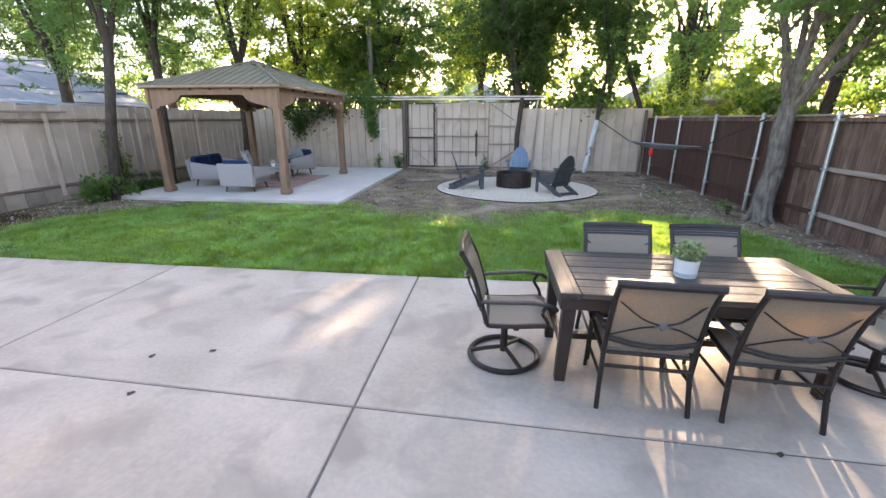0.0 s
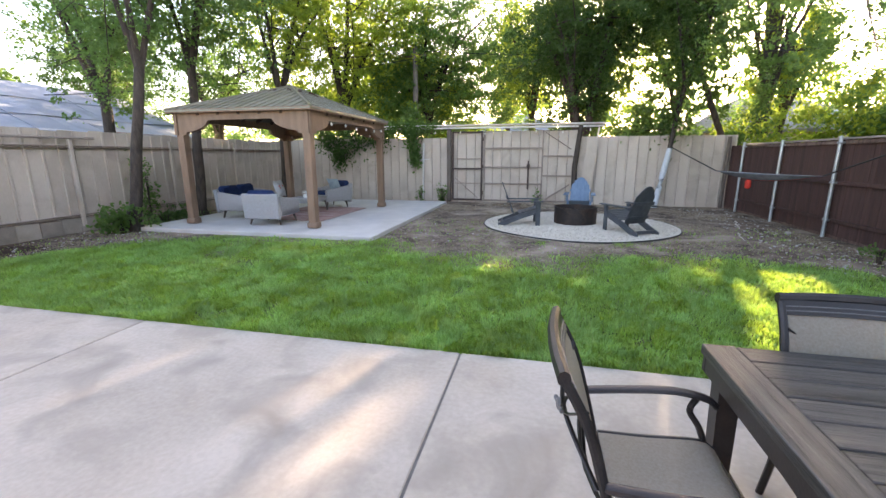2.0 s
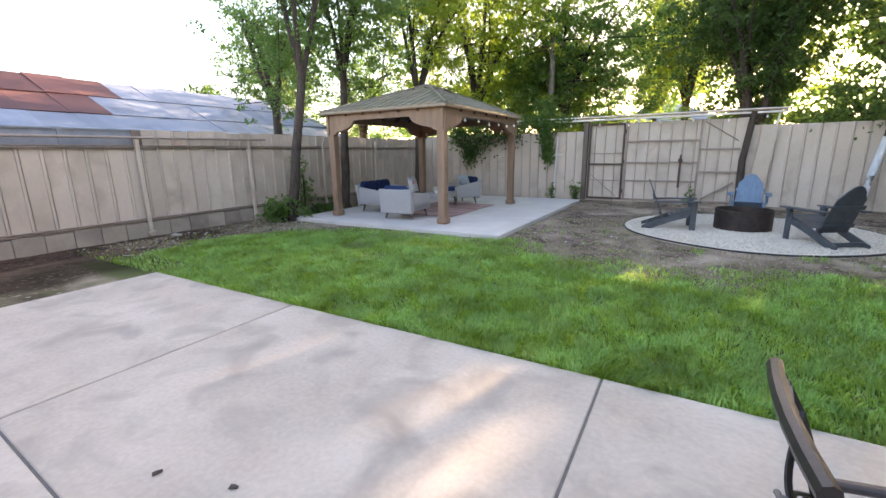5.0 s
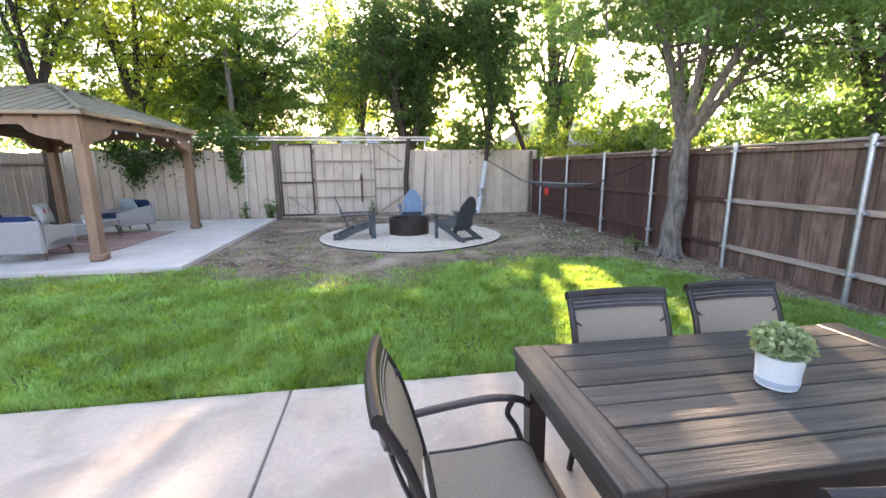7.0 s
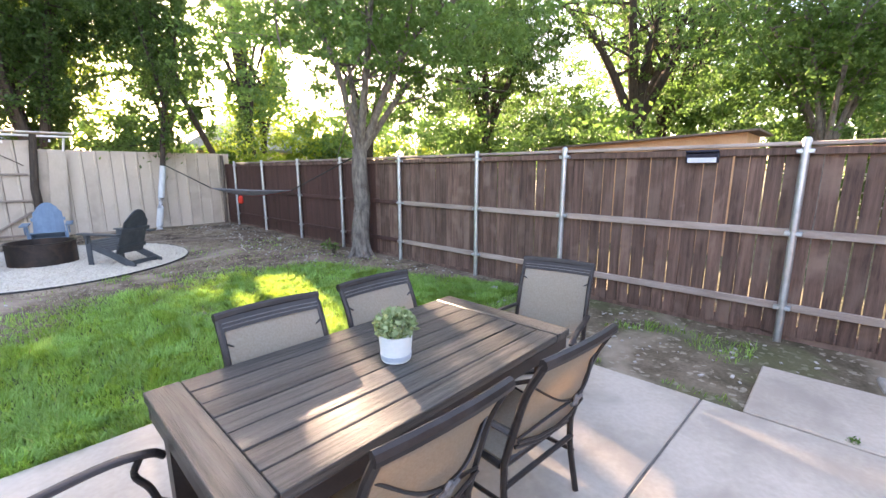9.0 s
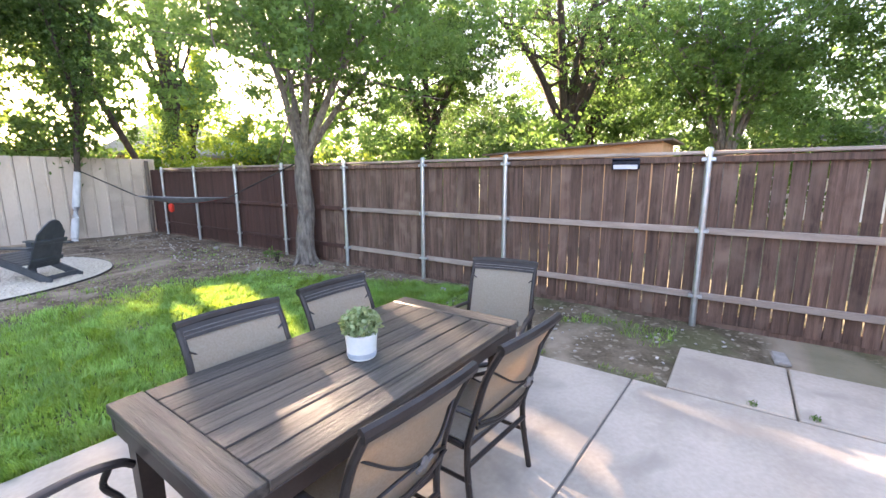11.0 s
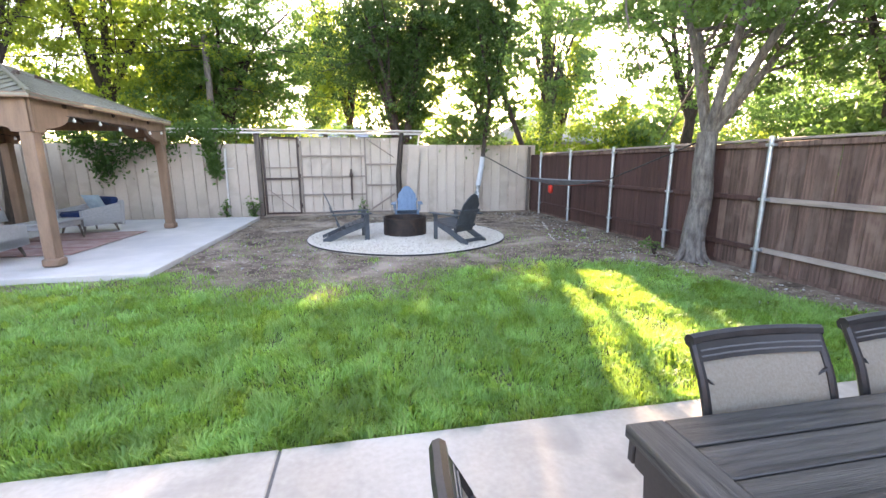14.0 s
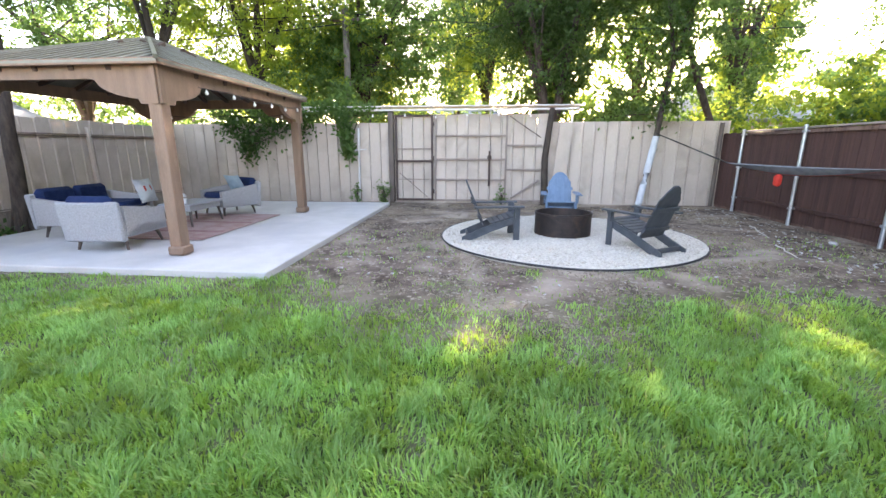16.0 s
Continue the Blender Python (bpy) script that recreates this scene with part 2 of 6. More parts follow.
SUCCULENT = leaf_material("pot_plant_leaf", (0.14, 0.22, 0.09), (0.34, 0.42, 0.22), (0.3, 0.4, 0.15), 0.2)


def mesh_cloth(name, a, b):
    """Woven sling cloth that lets a little light through."""
    m = material(name, a, b, 90, 0.6, 0.35, 240, spec=0.35)
    N, L = m.node_tree.nodes, m.node_tree.links
    tr, mix = N.new("ShaderNodeBsdfTranslucent"), N.new("ShaderNodeMixShader")
    tr.inputs[0].default_value = (b[0] * 1.3, b[1] * 1.1, b[2] * 0.8, 1)
    mix.inputs[0].default_value = 0.32
    L.new(N["Principled BSDF"].outputs[0], mix.inputs[1])
    L.new(tr.outputs[0], mix.inputs[2])
    L.new(mix.outputs[0], N["Material Output"].inputs[0])
    return m


SLING = mesh_cloth("sling_cloth", (0.275, 0.245, 0.19), (0.385, 0.35, 0.285))


# ---- geometry helpers ----
class Geo:
    """Collects solids; done() makes one mesh of them."""

    def __init__(self):
        self.v, self.f = [], []

    def add(self, verts, faces, m=None):
        k = len(self.v)
        self.v += [tuple(m @ Vector(p)) for p in verts] if m else [tuple(p) for p in verts]
        self.f += [tuple(i + k for i in f) for f in faces]
        return self

    def box(self, c, s, m=None, ch=0.0):
        hx, hy, hz = s[0] / 2, s[1] / 2, s[2] / 2
        ch = min(ch, hx * 0.8, hy * 0.8, hz * 0.8)
        if ch <= 0:
            vs = [(c[0] + i * hx, c[1] + j * hy, c[2] + k * hz) for i in (-1, 1) for j in (-1, 1) for k in (-1, 1)]
            fs = [(0, 1, 3, 2), (4, 6, 7, 5), (0, 4, 5, 1), (2, 3, 7, 6), (0, 2, 6, 4), (1, 5, 7, 3)]
            return self.add(vs, fs, m)
        vs, idx = [], {}
        for i in (-1, 1):
            for j in (-1, 1):
                for k in (-1, 1):
                    for ax in range(3):
                        e = [hx - ch, hy - ch, hz - ch]
                        e[ax] += ch
                        idx[i, j, k, ax] = len(vs)
                        vs.append((c[0] + i * e[0], c[1] + j * e[1], c[2] + k * e[2]))
        fs = []
        for ax in range(3):
            u, w = [a for a in range(3) if a != ax]
            for s0 in (-1, 1):
                q = []
                for a, b in ((-1, -1), (1, -1), (1, 1), (-1, 1)):
                    key = [0, 0, 0]
                    key[ax], key[u], key[w] = s0, a, b
                    q.append(idx[(*key, ax)])
                fs.append(tuple(q))
            for a in (-1, 1):
                for b in (-1, 1):
                    k0, k1 = [0, 0, 0], [0, 0, 0]
                    k0[ax], k1[ax] = -1, 1
                    k0[u] = k1[u] = a
                    k0[w] = k1[w] = b
                    fs.append((idx[(*k0, u)], idx[(*k1, u)], idx[(*k1, w)], idx[(*k0, w)]))
        for i in (-1, 1):
            for j in (-1, 1):
                for k in (-1, 1):
                    fs.append(tuple(idx[i, j, k, ax] for ax in range(3)))
        return self.add(vs, fs, m)

    def tube(self, pts, r, n=8, closed=False, flat=1.0):
        pts = [Vector(p) for p in pts]
        rs = r if isinstance(r, (list, tuple)) else [r] * len(pts)
        rings, up = [], Vector((0.13, 0.07, 1)).normalized()
        for i, p in enumerate(pts):
            a = pts[i - 1] if i or closed else p
            b = pts[(i + 1) % len(pts)] if i + 1 < len(pts) or closed else p
            d = (b - a).normalized()
            s = d.cross(up)
            s = s.normalized() if s.length > 0.05 else Vector((1, 0, 0))
            w = s.cross(d).normalized()
            rings.append([p + (s * math.cos(q) + w * math.sin(q) * flat) * rs[i] for q in (2 * math.pi * j / n for j in range(n))])
        vs = [v for ring in rings for v in ring]
        fs, m = [], len(rings)
        for i in range(m if closed else m - 1):
            for j in range(n):
                k = (i + 1) % m
                fs.append((i * n + j, i * n + (j + 1) % n, k * n + (j + 1) % n, k * n + j))
        if not closed:
            fs += [tuple(range(n))[::-1], tuple((m - 1) * n + j for j in range(n))]
        return self.add(vs, fs)

    def lathe(self, profile, c=(0, 0, 0), n=24):
        vs = [(c[0] + r * math.cos(2 * math.pi * j / n), c[1] + r * math.sin(2 * math.pi * j / n), c[2] + z) for r, z in profile for j in range(n)]
        fs = [(i * n + j, i * n + (j + 1) % n, (i + 1) * n + (j + 1) % n, (i + 1) * n + j) for i in range(len(profile) - 1) for j in range(n)]
        fs += [tuple(range(n))[::-1], tuple((len(profile) - 1) * n + j for j in range(n))]
        return self.add(vs, fs)

    def prism(self, outline, depth, m=None):
        """An outline in x and z, given a depth along y."""
        n = len(outline)
        vs = [(x, -depth / 2, z) for x, z in outline] + [(x, depth / 2, z) for x, z in outline]
        fs = [tuple(range(n)), tuple(range(2 * n - 1, n - 1, -1))] + [(i, i + n, (i + 1) % n + n, (i + 1) % n) for i in range(n)]
        return self.add(vs, fs, m)

    def sheet(self, rows, thick):
        """A curved sheet through rows of points, with thickness."""
        R, C = len(rows), len(rows[0])
        P = [[Vector(p) for p in row] for row in rows]
        top, low = [], []
        for i in range(R):
            for j in range(C):
                du = P[min(i + 1, R - 1)][j] - P[max(i - 1, 0)][j]
                dv = P[i][min(j + 1, C - 1)] - P[i][max(j - 1, 0)]
                n = du.cross(dv).normalized() * thick / 2
                top.append(P[i][j] + n)
                low.append(P[i][j] - n)
        k, fs = R * C, []
        for i in range(R - 1):
            for j in range(C - 1):
                a = i * C + j
                fs += [(a, a + 1, a + C + 1, a + C), (k + a, k + a + C, k + a + C + 1, k + a + 1)]
        edge = [j for j in range(C)] + [i * C + C - 1 for i in range(1, R)] + [(R - 1) * C + j for j in range(C - 2, -1, -1)] + [i * C for i in range(R - 2, 0, -1)]
        for a, b in zip(edge, edge[1:] + edge[:1]):
            fs.append((a, k + a, k + b, b))
        return self.add(top + low, fs)

    def done(self, name, mat, smooth=True):
        me = bpy.data.meshes.new(name)
        me.from_pydata(self.v, [], self.f)
        bm = bmesh.new()
        bm.from_mesh(me)
        bmesh.ops.recalc_face_normals(bm, faces=bm.faces)
        bm.to_mesh(me)
        bm.free()
        me.materials.append(mat)
        if smooth:
            me.shade_smooth()
            me.set_sharp_from_angle(angle=radians(38))
        return me


def part(name, geo, mat, parent, label="", m=None, smooth=True):
    """One mesh object under a thing or a part."""
    ob = new(name, geo.done(name, mat, smooth) if isinstance(geo, Geo) else geo)
    ob.parent = parent
    if m:
        ob.matrix_basis = m
    if label:
        ob["label"] = label
    return ob


def thing(name, label, category, m=None, group="", kind=""):
    """An Empty at a thing's base."""
    ob = new(name)
    ob.empty_display_size = 0.2
    if m:
        ob.matrix_basis = m
    return tagged(ob, label, category, group, kind)


def solid(name, geo, mat, label, category, kind="", group="", m=None, smooth=True):
    ob = new(name, geo.done(name, mat, smooth))
    if m:
        ob.matrix_basis = m
    return tagged(ob, label, category, group, kind)


def arc(c, r, a0, a1, n, z=0.0):
    return [(c[0] + r * math.cos(a0 + (a1 - a0) * i / (n - 1)), c[1] + r * math.sin(a0 + (a1 - a0) * i / (n - 1)), z) for i in range(n)]


def smooth_line(pts, n):
    """A Catmull-Rom line through points."""
    P = [Vector(p) for p in pts]
    P = [P[0] * 2 - P[1]] + P + [P[-1] * 2 - P[-2]]
    out = []
    for i in range(1, len(P) - 2):
        for k in range(n):
            t = k / n
            out.append(0.5 * (2 * P[i] + (P[i + 1] - P[i - 1]) * t + (2 * P[i - 1] - 5 * P[i] + 4 * P[i + 1] - P[i + 2]) * t * t + (3 * P[i] - P[i - 1] - 3 * P[i + 1] + P[i + 2]) * t ** 3))
    return out + [P[-2]]


# ---- ground ----
FENCE_E, FENCE_W, FENCE_N = 5.53, -9.52, 16.2
PATIO_N, PATIO_W, PATIO_E = 4.68, -6.34, 3.755


def noise2(x, y, s, o=0.0):
    return noise.noise((x * s + o, y * s - o, o * 0.7))


EDGE_X = [-9.5, -8.2, -6.0, -3.0, -1.2, 0.0, 1.5, 3.0, 4.3, 5.0, 5.6]
EDGE_Y = [5.2, 6.9, 8.8, 8.9, 8.0, 7.8, 8.4, 8.7, 8.2, 6.4, 4.6]


def lawn(x, y):
    """How grassy the ground is, 0 to 1."""
    far = np.interp(x, EDGE_X, EDGE_Y) + 0.35 * noise2(x, y, 0.9) + 0.2 * noise2(x, y, 3.1, 4.0)
    west = -7.9 + 0.5 * noise2(x, y, 0.8, 7.0)
    g = min(1, max(0, (far - y) / 1.5 + 0.5)) * min(1, max(0, (x - west) / 0.6 + 0.5))
    patch = noise2(x, y, 1.3, 11.0) + 0.5 * noise2(x, y, 4.0, 3.0)
    if y < 4.4:
        g *= 0.25 if patch < 0.2 else 0.6
    tuft = max(0, patch - 0.25) * 1.1 if y < 11.5 and abs(x) < 5.3 else max(0, patch - 0.55)
    return max(g * (0.85 + 0.3 * patch if g < 1 or patch < -0.4 else 1), tuft * 0.7)


def axis(lo, hi, step, far):
    near = list(np.arange(lo, hi + 1e-6, step))
    return [-far, lo - 60, lo - 20, lo - 6, lo - 2] + near + [hi + 2, hi + 6, hi + 20, hi + 60, far]


gx, gy = axis(-9.9, 5.9, 0.1, 900.0), axis(-2.0, 17.0, 0.1, 900.0)
gv, gm, gk = [], [], []
for yy in gy:
    for xx in gx:
        inside = -9.9 <= xx <= 5.9 and 1.0 <= yy <= 17
        g = lawn(xx, yy) if inside else 0.5
        gv.append((xx, yy, -0.035 + (0.012 * noise2(xx, yy, 1.7) + 0.008 * noise2(xx, yy, 6.0) if inside else 0)))
        gm.append(g)
        # soil darker west of about x -6.75, fading out towards y 8
        k = min(1, max(0, (-6.75 + 0.35 * noise2(xx, yy, 1.3, 2.0) - xx) / 0.5)) * min(1, max(0, (8.2 + 0.6 * noise2(xx, yy, 0.9, 5.0) - yy) / 1.2))
        gk.append(k if inside or yy < 1.0 else 0.0)
W = len(gx)
gf = [(j * W + i, j * W + i + 1, (j + 1) * W + i + 1, (j + 1) * W + i) for j in range(len(gy) - 1) for i in range(W - 1)]
gme = bpy.data.meshes.new("ground")
gme.from_pydata(gv, [], gf)
at = gme.attributes.new("lawn", "FLOAT", "POINT")
at.data.foreach_set("value", gm)
at = gme.attributes.new("west_dark", "FLOAT", "POINT")
at.data.foreach_set("value", gk)
gme.shade_smooth()
SOIL = material("soil", (0.052, 0.036, 0.026), (0.235, 0.175, 0.13), 3.2, 0.95, 1.0, 34, stain=(0.43, 0.345, 0.265), stain_scale=0.9, spec=0.1)
sn, sl = SOIL.node_tree.nodes, SOIL.node_tree.links
sb = sn["Principled BSDF"]
old = sb.inputs["Base Color"].links[0].from_socket
vor = sn.new("ShaderNodeTexVoronoi")
vor.inputs["Scale"].default_value = 26.0
stc = sn.new("ShaderNodeTexCoord")
sl.new(stc.outputs["Object"], vor.inputs["Vector"])
lit = sn.new("ShaderNodeValToRGB")
lit.color_ramp.elements[0].position, lit.color_ramp.elements[1].position = 0.86, 0.95
sep = sn.new("ShaderNodeSeparateColor")
sl.new(vor.outputs["Color"], sep.inputs[0])
sl.new(sep.outputs[0], lit.inputs[0])
mx1 = sn.new("ShaderNodeMix")
mx1.data_type = "RGBA"
sl.new(lit.outputs[0], mx1.inputs[0])
sl.new(old, mx1.inputs[6])
mx1.inputs[7].default_value = (0.34, 0.28, 0.22, 1)
att = sn.new("ShaderNodeAttribute")
att.attribute_name = "lawn"
mx2 = sn.new("ShaderNodeMix")
mx2.data_type = "RGBA"
sl.new(att.outputs["Fac"], mx2.inputs[0])
sl.new(mx1.outputs[2], mx2.inputs[6])
mx2.inputs[7].default_value = (0.085, 0.105, 0.040, 1)
mul = sn.new("ShaderNodeAttribute")
mul.attribute_name = "west_dark"
mx3 = sn.new("ShaderNodeMix")
mx3.data_type, mx3.blend_type = "RGBA", "MULTIPLY"
sl.new(mul.outputs["Fac"], mx3.inputs[0])
sl.new(mx2.outputs[2], mx3.inputs[6])
mx3.inputs[7].default_value = (0.34, 0.30, 0.28, 1)
sl.new(mx3.outputs[2], sb.inputs["Base Color"])
gme.materials.append(SOIL)
tagged(new("ground", gme), "bare brown soil and thin turf of the back yard", "ground", kind="structure")


# ---- patio ----
def slab(name, x0, y0, x1, y1, top, mat, label, cat="patio", deep=0.14):
    g = Geo().box(((x0 + x1) / 2, (y0 + y1) / 2, top - deep / 2), (x1 - x0, y1 - y0, deep), ch=0.012)
    return solid(name, g, mat, label, cat, "structure", smooth=False)


JX, gap = (-3.63, -0.53), 0.007


def joint_y(x):
    """The long cross joint runs slightly askew."""
    return 2.31 - 0.0365 * (x + 0.53)


def quad_slab(pts, top=0.0, deep=0.15, ch=0.010):
    """Slab over a four-cornered outline, counter-clockwise, with worn top edges."""
    cx, cy = sum(p[0] for p in pts) / 4, sum(p[1] for p in pts) / 4
    rings = [(0.0, top - deep), (0.0, top - ch), (ch * 0.35, top - ch * 0.3), (ch, top)]
    vs = [(x - d * math.copysign(1, x - cx), y - d * math.copysign(1, y - cy), z) for d, z in rings for x, y in pts]
    fs = [(3, 2, 1, 0), (12, 13, 14, 15)] + [(4 * k + i, 4 * k + (i + 1) % 4, 4 * k + 4 + (i + 1) % 4, 4 * k + 4 + i) for k in range(3) for i in range(4)]
    return Geo().add(vs, fs)


patio = thing("patio", "pale broom-finished concrete patio with dark joints", "patio", kind="structure")
xs = [PATIO_W - 0.45, JX[0], JX[1], PATIO_E]
for i in range(3):
    x0, x1 = xs[i] + gap, xs[i + 1] - gap
    part("slab", quad_slab([(x0, -3.2), (x1, -3.2), (x1, joint_y(x1) - gap), (x0, joint_y(x0) - gap)]), CONCRETE, patio, smooth=False)
    x0 = PATIO_W if i == 0 else x0
    part("slab", quad_slab([(x0, joint_y(x0) + gap), (x1, joint_y(x1) + gap), (x1, PATIO_N), (x0, PATIO_N)]), CONCRETE, patio, smooth=False)
part("slab", quad_slab([(-6.78, joint_y(-6.78) + gap), (PATIO_W, joint_y(PATIO_W) + gap), (PATIO_W, 3.0), (-6.72, 2.98)]), CONCRETE, patio, smooth=False)
g = Geo()
for x in JX:
    g.box((x, 0.74, -0.05), (0.03, 7.86, 0.085))
g.box((-1.5, joint_y(-1.5), -0.052), (10.5, 0.03, 0.085), Matrix.Translation((-1.5, joint_y(-1.5), 0)) @ Matrix.Rotation(-0.0365, 4, "Z") @ Matrix.Translation((1.5, -joint_y(-1.5), 0)))
part("joint_filler", g, JOINT, patio, "dark expansion joint strips", smooth=False)
path = thing("side_path", "pale concrete side path with a dark joint", "path", kind="structure")
for y0, y1 in ((-3.2, 1.11), (1.125, 1.91)):
    part("slab", Geo().box((4.225, (y0 + y1) / 2, -0.07), (0.915, y1 - y0, 0.15), ch=0.01), CONCRETE, path, smooth=False)
slab("gazebo_slab", -8.45, 8.87, -3.04, 15.45, 0.05, SLAB_WHITE, "clean pale concrete slab under the gazebo")
# house behind the camera
g = Geo().box((-1.5, -3.35, 1.4), (17, 0.3, 2.9))
solid("wall_south", g, BRICKISH, "plain tan house wall behind the patio", "wall", "structure", smooth=False)

# ---- gate and sheds of the back fence ----
gate = thing("yard_gate", "tan sheet-metal gates with steel bars, closed", "gate", pose(0, 0, 0))
Y = FENCE_N


def bar(x0, z0, x1, z1, w=0.045, d=0.04, y=Y - 0.055, name="bar", mat=TAN_BAR, parent=None, label=""):
    a, b = Vector((x0, y, z0)), Vector((x1, y, z1))
    L = (b - a).length
    m = Matrix.Translation((a + b) / 2) @ Matrix.Rotation(-math.atan2(z1 - z0, x1 - x0), 4, "Y")
    return part(name, Geo().box((0, 0, 0), (L, d, w), ch=0.006), mat, parent or gate, label, m)


door = part("walk_door", Geo().box((-2.47, Y - 0.05, 2.33), (1.06, 0.05, 0.05), ch=0.006), RUST_DARK, gate, "narrow walk-through door with a dark steel frame")
for x0, z0, x1, z1 in ((-3.0, 0.06, -1.94, 0.06), (-2.97, 0.06, -2.97, 2.35), (-1.97, 0.06, -1.97, 2.35), (-2.97, 1.12, -1.97, 1.12)):
    bar(x0, z0, x1, z1, 0.055, 0.05, Y - 0.06, "frame_bar", RUST_DARK, door)
bar(-2.93, 1.45, -2.0, 1.45, 0.025, 0.02, Y - 0.04, "thin_bar", TAN_BAR, door)
bar(-2.93, 0.62, -2.0, 0.62, 0.02, 0.02, Y - 0.04, "thin_bar", TAN_BAR, door)
bar(-2.9, 0.8, -2.1, 0.12, 0.02, 0.02, Y - 0.042, "brace", TAN_BAR, door)
for z in (1.80, 1.17, 0.62):
    bar(-1.9, z, 0.03, z, 0.05)
for x in (-1.88, 0.05):
    bar(x, 0.05, x, 2.36, 0.05, 0.045, Y - 0.058)
for z in (1.54, 0.90):
    bar(0.08, z, 1.0, z, 0.05)
bar(-1.95, 0.05, 1.02, 0.05, 0.05)
bar(0.2, 0.12, 0.95, 0.62, 0.05, 0.04, Y - 0.085, "brace")
bar(0.12, 2.3, 0.95, 1.75, 0.02, 0.02, Y - 0.07, "brace", RUST_DARK)
for z in (2.1, 1.2, 0.3):
    part("hinge", Geo().tube([(-1.93, Y - 0.1, z - 0.06), (-1.93, Y - 0.1, z + 0.06)], 0.022, 8), RUST_DARK, gate)
lock = part("latch", Geo().box((-0.40, Y - 0.1, 0.92), (0.05, 0.05, 0.95), ch=0.01), RUST_DARK, gate, "dark sliding latch bar with a padlock")
part("padlock", Geo().lathe([(0.03, -0.05), (0.055, -0.03), (0.055, 0.04), (0.03, 0.06)], (-0.40, Y - 0.14, 1.22), 12), RUST_DARK, lock)
solid("gate_post", Geo().box((-3.1, Y - 0.08, 1.22), (0.14, 0.14, 2.46), ch=0.012), OLDWOOD, "old weathered timber gate post", "post")
solid("gate_post", Geo().tube([(1.12, Y - 0.1, -0.03), (1.08, Y - 0.12, 1.2), (1.2, Y - 0.15, 2.5)], [0.1, 0.085, 0.075], 9), BARK_DARK, "crooked dark log post beside the gate", "post")
solid("gate_beam", Geo().box((-1.85, Y - 0.12, 2.47), (7.5, 0.12, 0.05), ch=0.008).box((-1.85, Y + 0.05, 2.56), (7.6, 0.5, 0.03), pose(0, 0, 0)), PALE_PVC, "long weathered pale beam above the gates", "beam")
solid("beam_strut", Geo().tube([(1.72, Y - 0.1, 2.12), (1.76, Y - 0.12, 2.46)], 0.025, 8), PALE_PVC, "short pale strut under the beam", "strut")
lp = Matrix.Translation((1.42, Y - 0.12, -0.03)) @ Matrix.Rotation(radians(4.5), 4, "Y") @ Matrix.Rotation(radians(3), 4, "X")
solid("leaning_panel", Geo().prism([(-0.17, 0), (0.17, 0), (0.17, 2.16), (-0.17, 2.18)], 0.03, lp), TAN_METAL, "loose tan metal panel leaning on the fence", "panel")
solid("fence_pipe", Geo().tube([(-4.05, Y - 0.12, 0), (-4.0, Y - 0.11, 2.0)], 0.03, 8).tube([(-4.16, Y - 0.13, 1.42), (-3.8, Y - 0.13, 1.44)], 0.018, 6), PALE_PVC, "pale water pipe with a tap against the fence", "pipe")

# ---- right-hand fence frame ----
posts_y = [15.2, 13.25, 11.24, 9.39, 7.49, 5.68, 4.24, 1.89, -0.35, -2.6]
post = None
cedar = thing("wall_east", "dark stained cedar board fence", "fence", kind="structure")
for y in posts_y:
    if post is None:
        post = thing("fence_post", "galvanised round steel post of the cedar fence", "post", pose(FENCE_E - 0.02, y, -0.03), "posts of the cedar fence")
        part("pipe", Geo().tube([(0, 0, 0), (0, 0, 1.895)], 0.033, 12), GALV, post)
        part("cap", Geo().lathe([(0.037, 0), (0.037, 0.025), (0.02, 0.045)], (0, 0, 1.89), 12), GALV, post)
        for z in (0.34, 1.06, 1.81):
            part("bracket", Geo().box((0.012, 0, z), (0.078, 0.13, 0.04), ch=0.006), GALV, post)
    else:
        copy_thing(post, pose(FENCE_E - 0.02, y, -0.03))
# lower rails of the far bays are coloured dark for the shade there
for z, tall in ((0.31, 0.072), (1.03, 0.072), (1.785, 0.07)):
    for a, b in zip(posts_y, posts_y[1:]):
        part("fence_rail", Geo().box((FENCE_E + 0.04, (a + b) / 2, z), (0.04, a - b - 0.01, tall), ch=0.005), CEDAR if z > 1.5 else CEDAR_SHADED if b > 7 else RAILWOOD, cedar, "weathered timber rail")
for a, b in zip(posts_y, posts_y[1:]):
    part("fence_cap", Geo().box((FENCE_E + 0.06, (a + b) / 2, 1.852), (0.12, a - b - 0.006, 0.035), ch=0.005), RAILWOOD, cedar, "weathered flat timber cap")
lamp = thing("solar_light", "small black solar light under the fence cap", "light", pose(FENCE_E - 0.005, 2.70, 1.735))
part("panel", Geo().box((-0.03, 0, 0.045), (0.09, 0.30, 0.02), pose(0, 0, 0, 0, 25, 0), ch=0.004), SOLAR, lamp)
part("housing", Geo().box((0, 0, 0.0), (0.05, 0.30, 0.10), ch=0.008), SOLAR, lamp)
part("lens", Geo().box((-0.028, 0, -0.02), (0.006, 0.26, 0.05), ch=0.002), LENS_PALE, lamp, "pale diffuser strip")

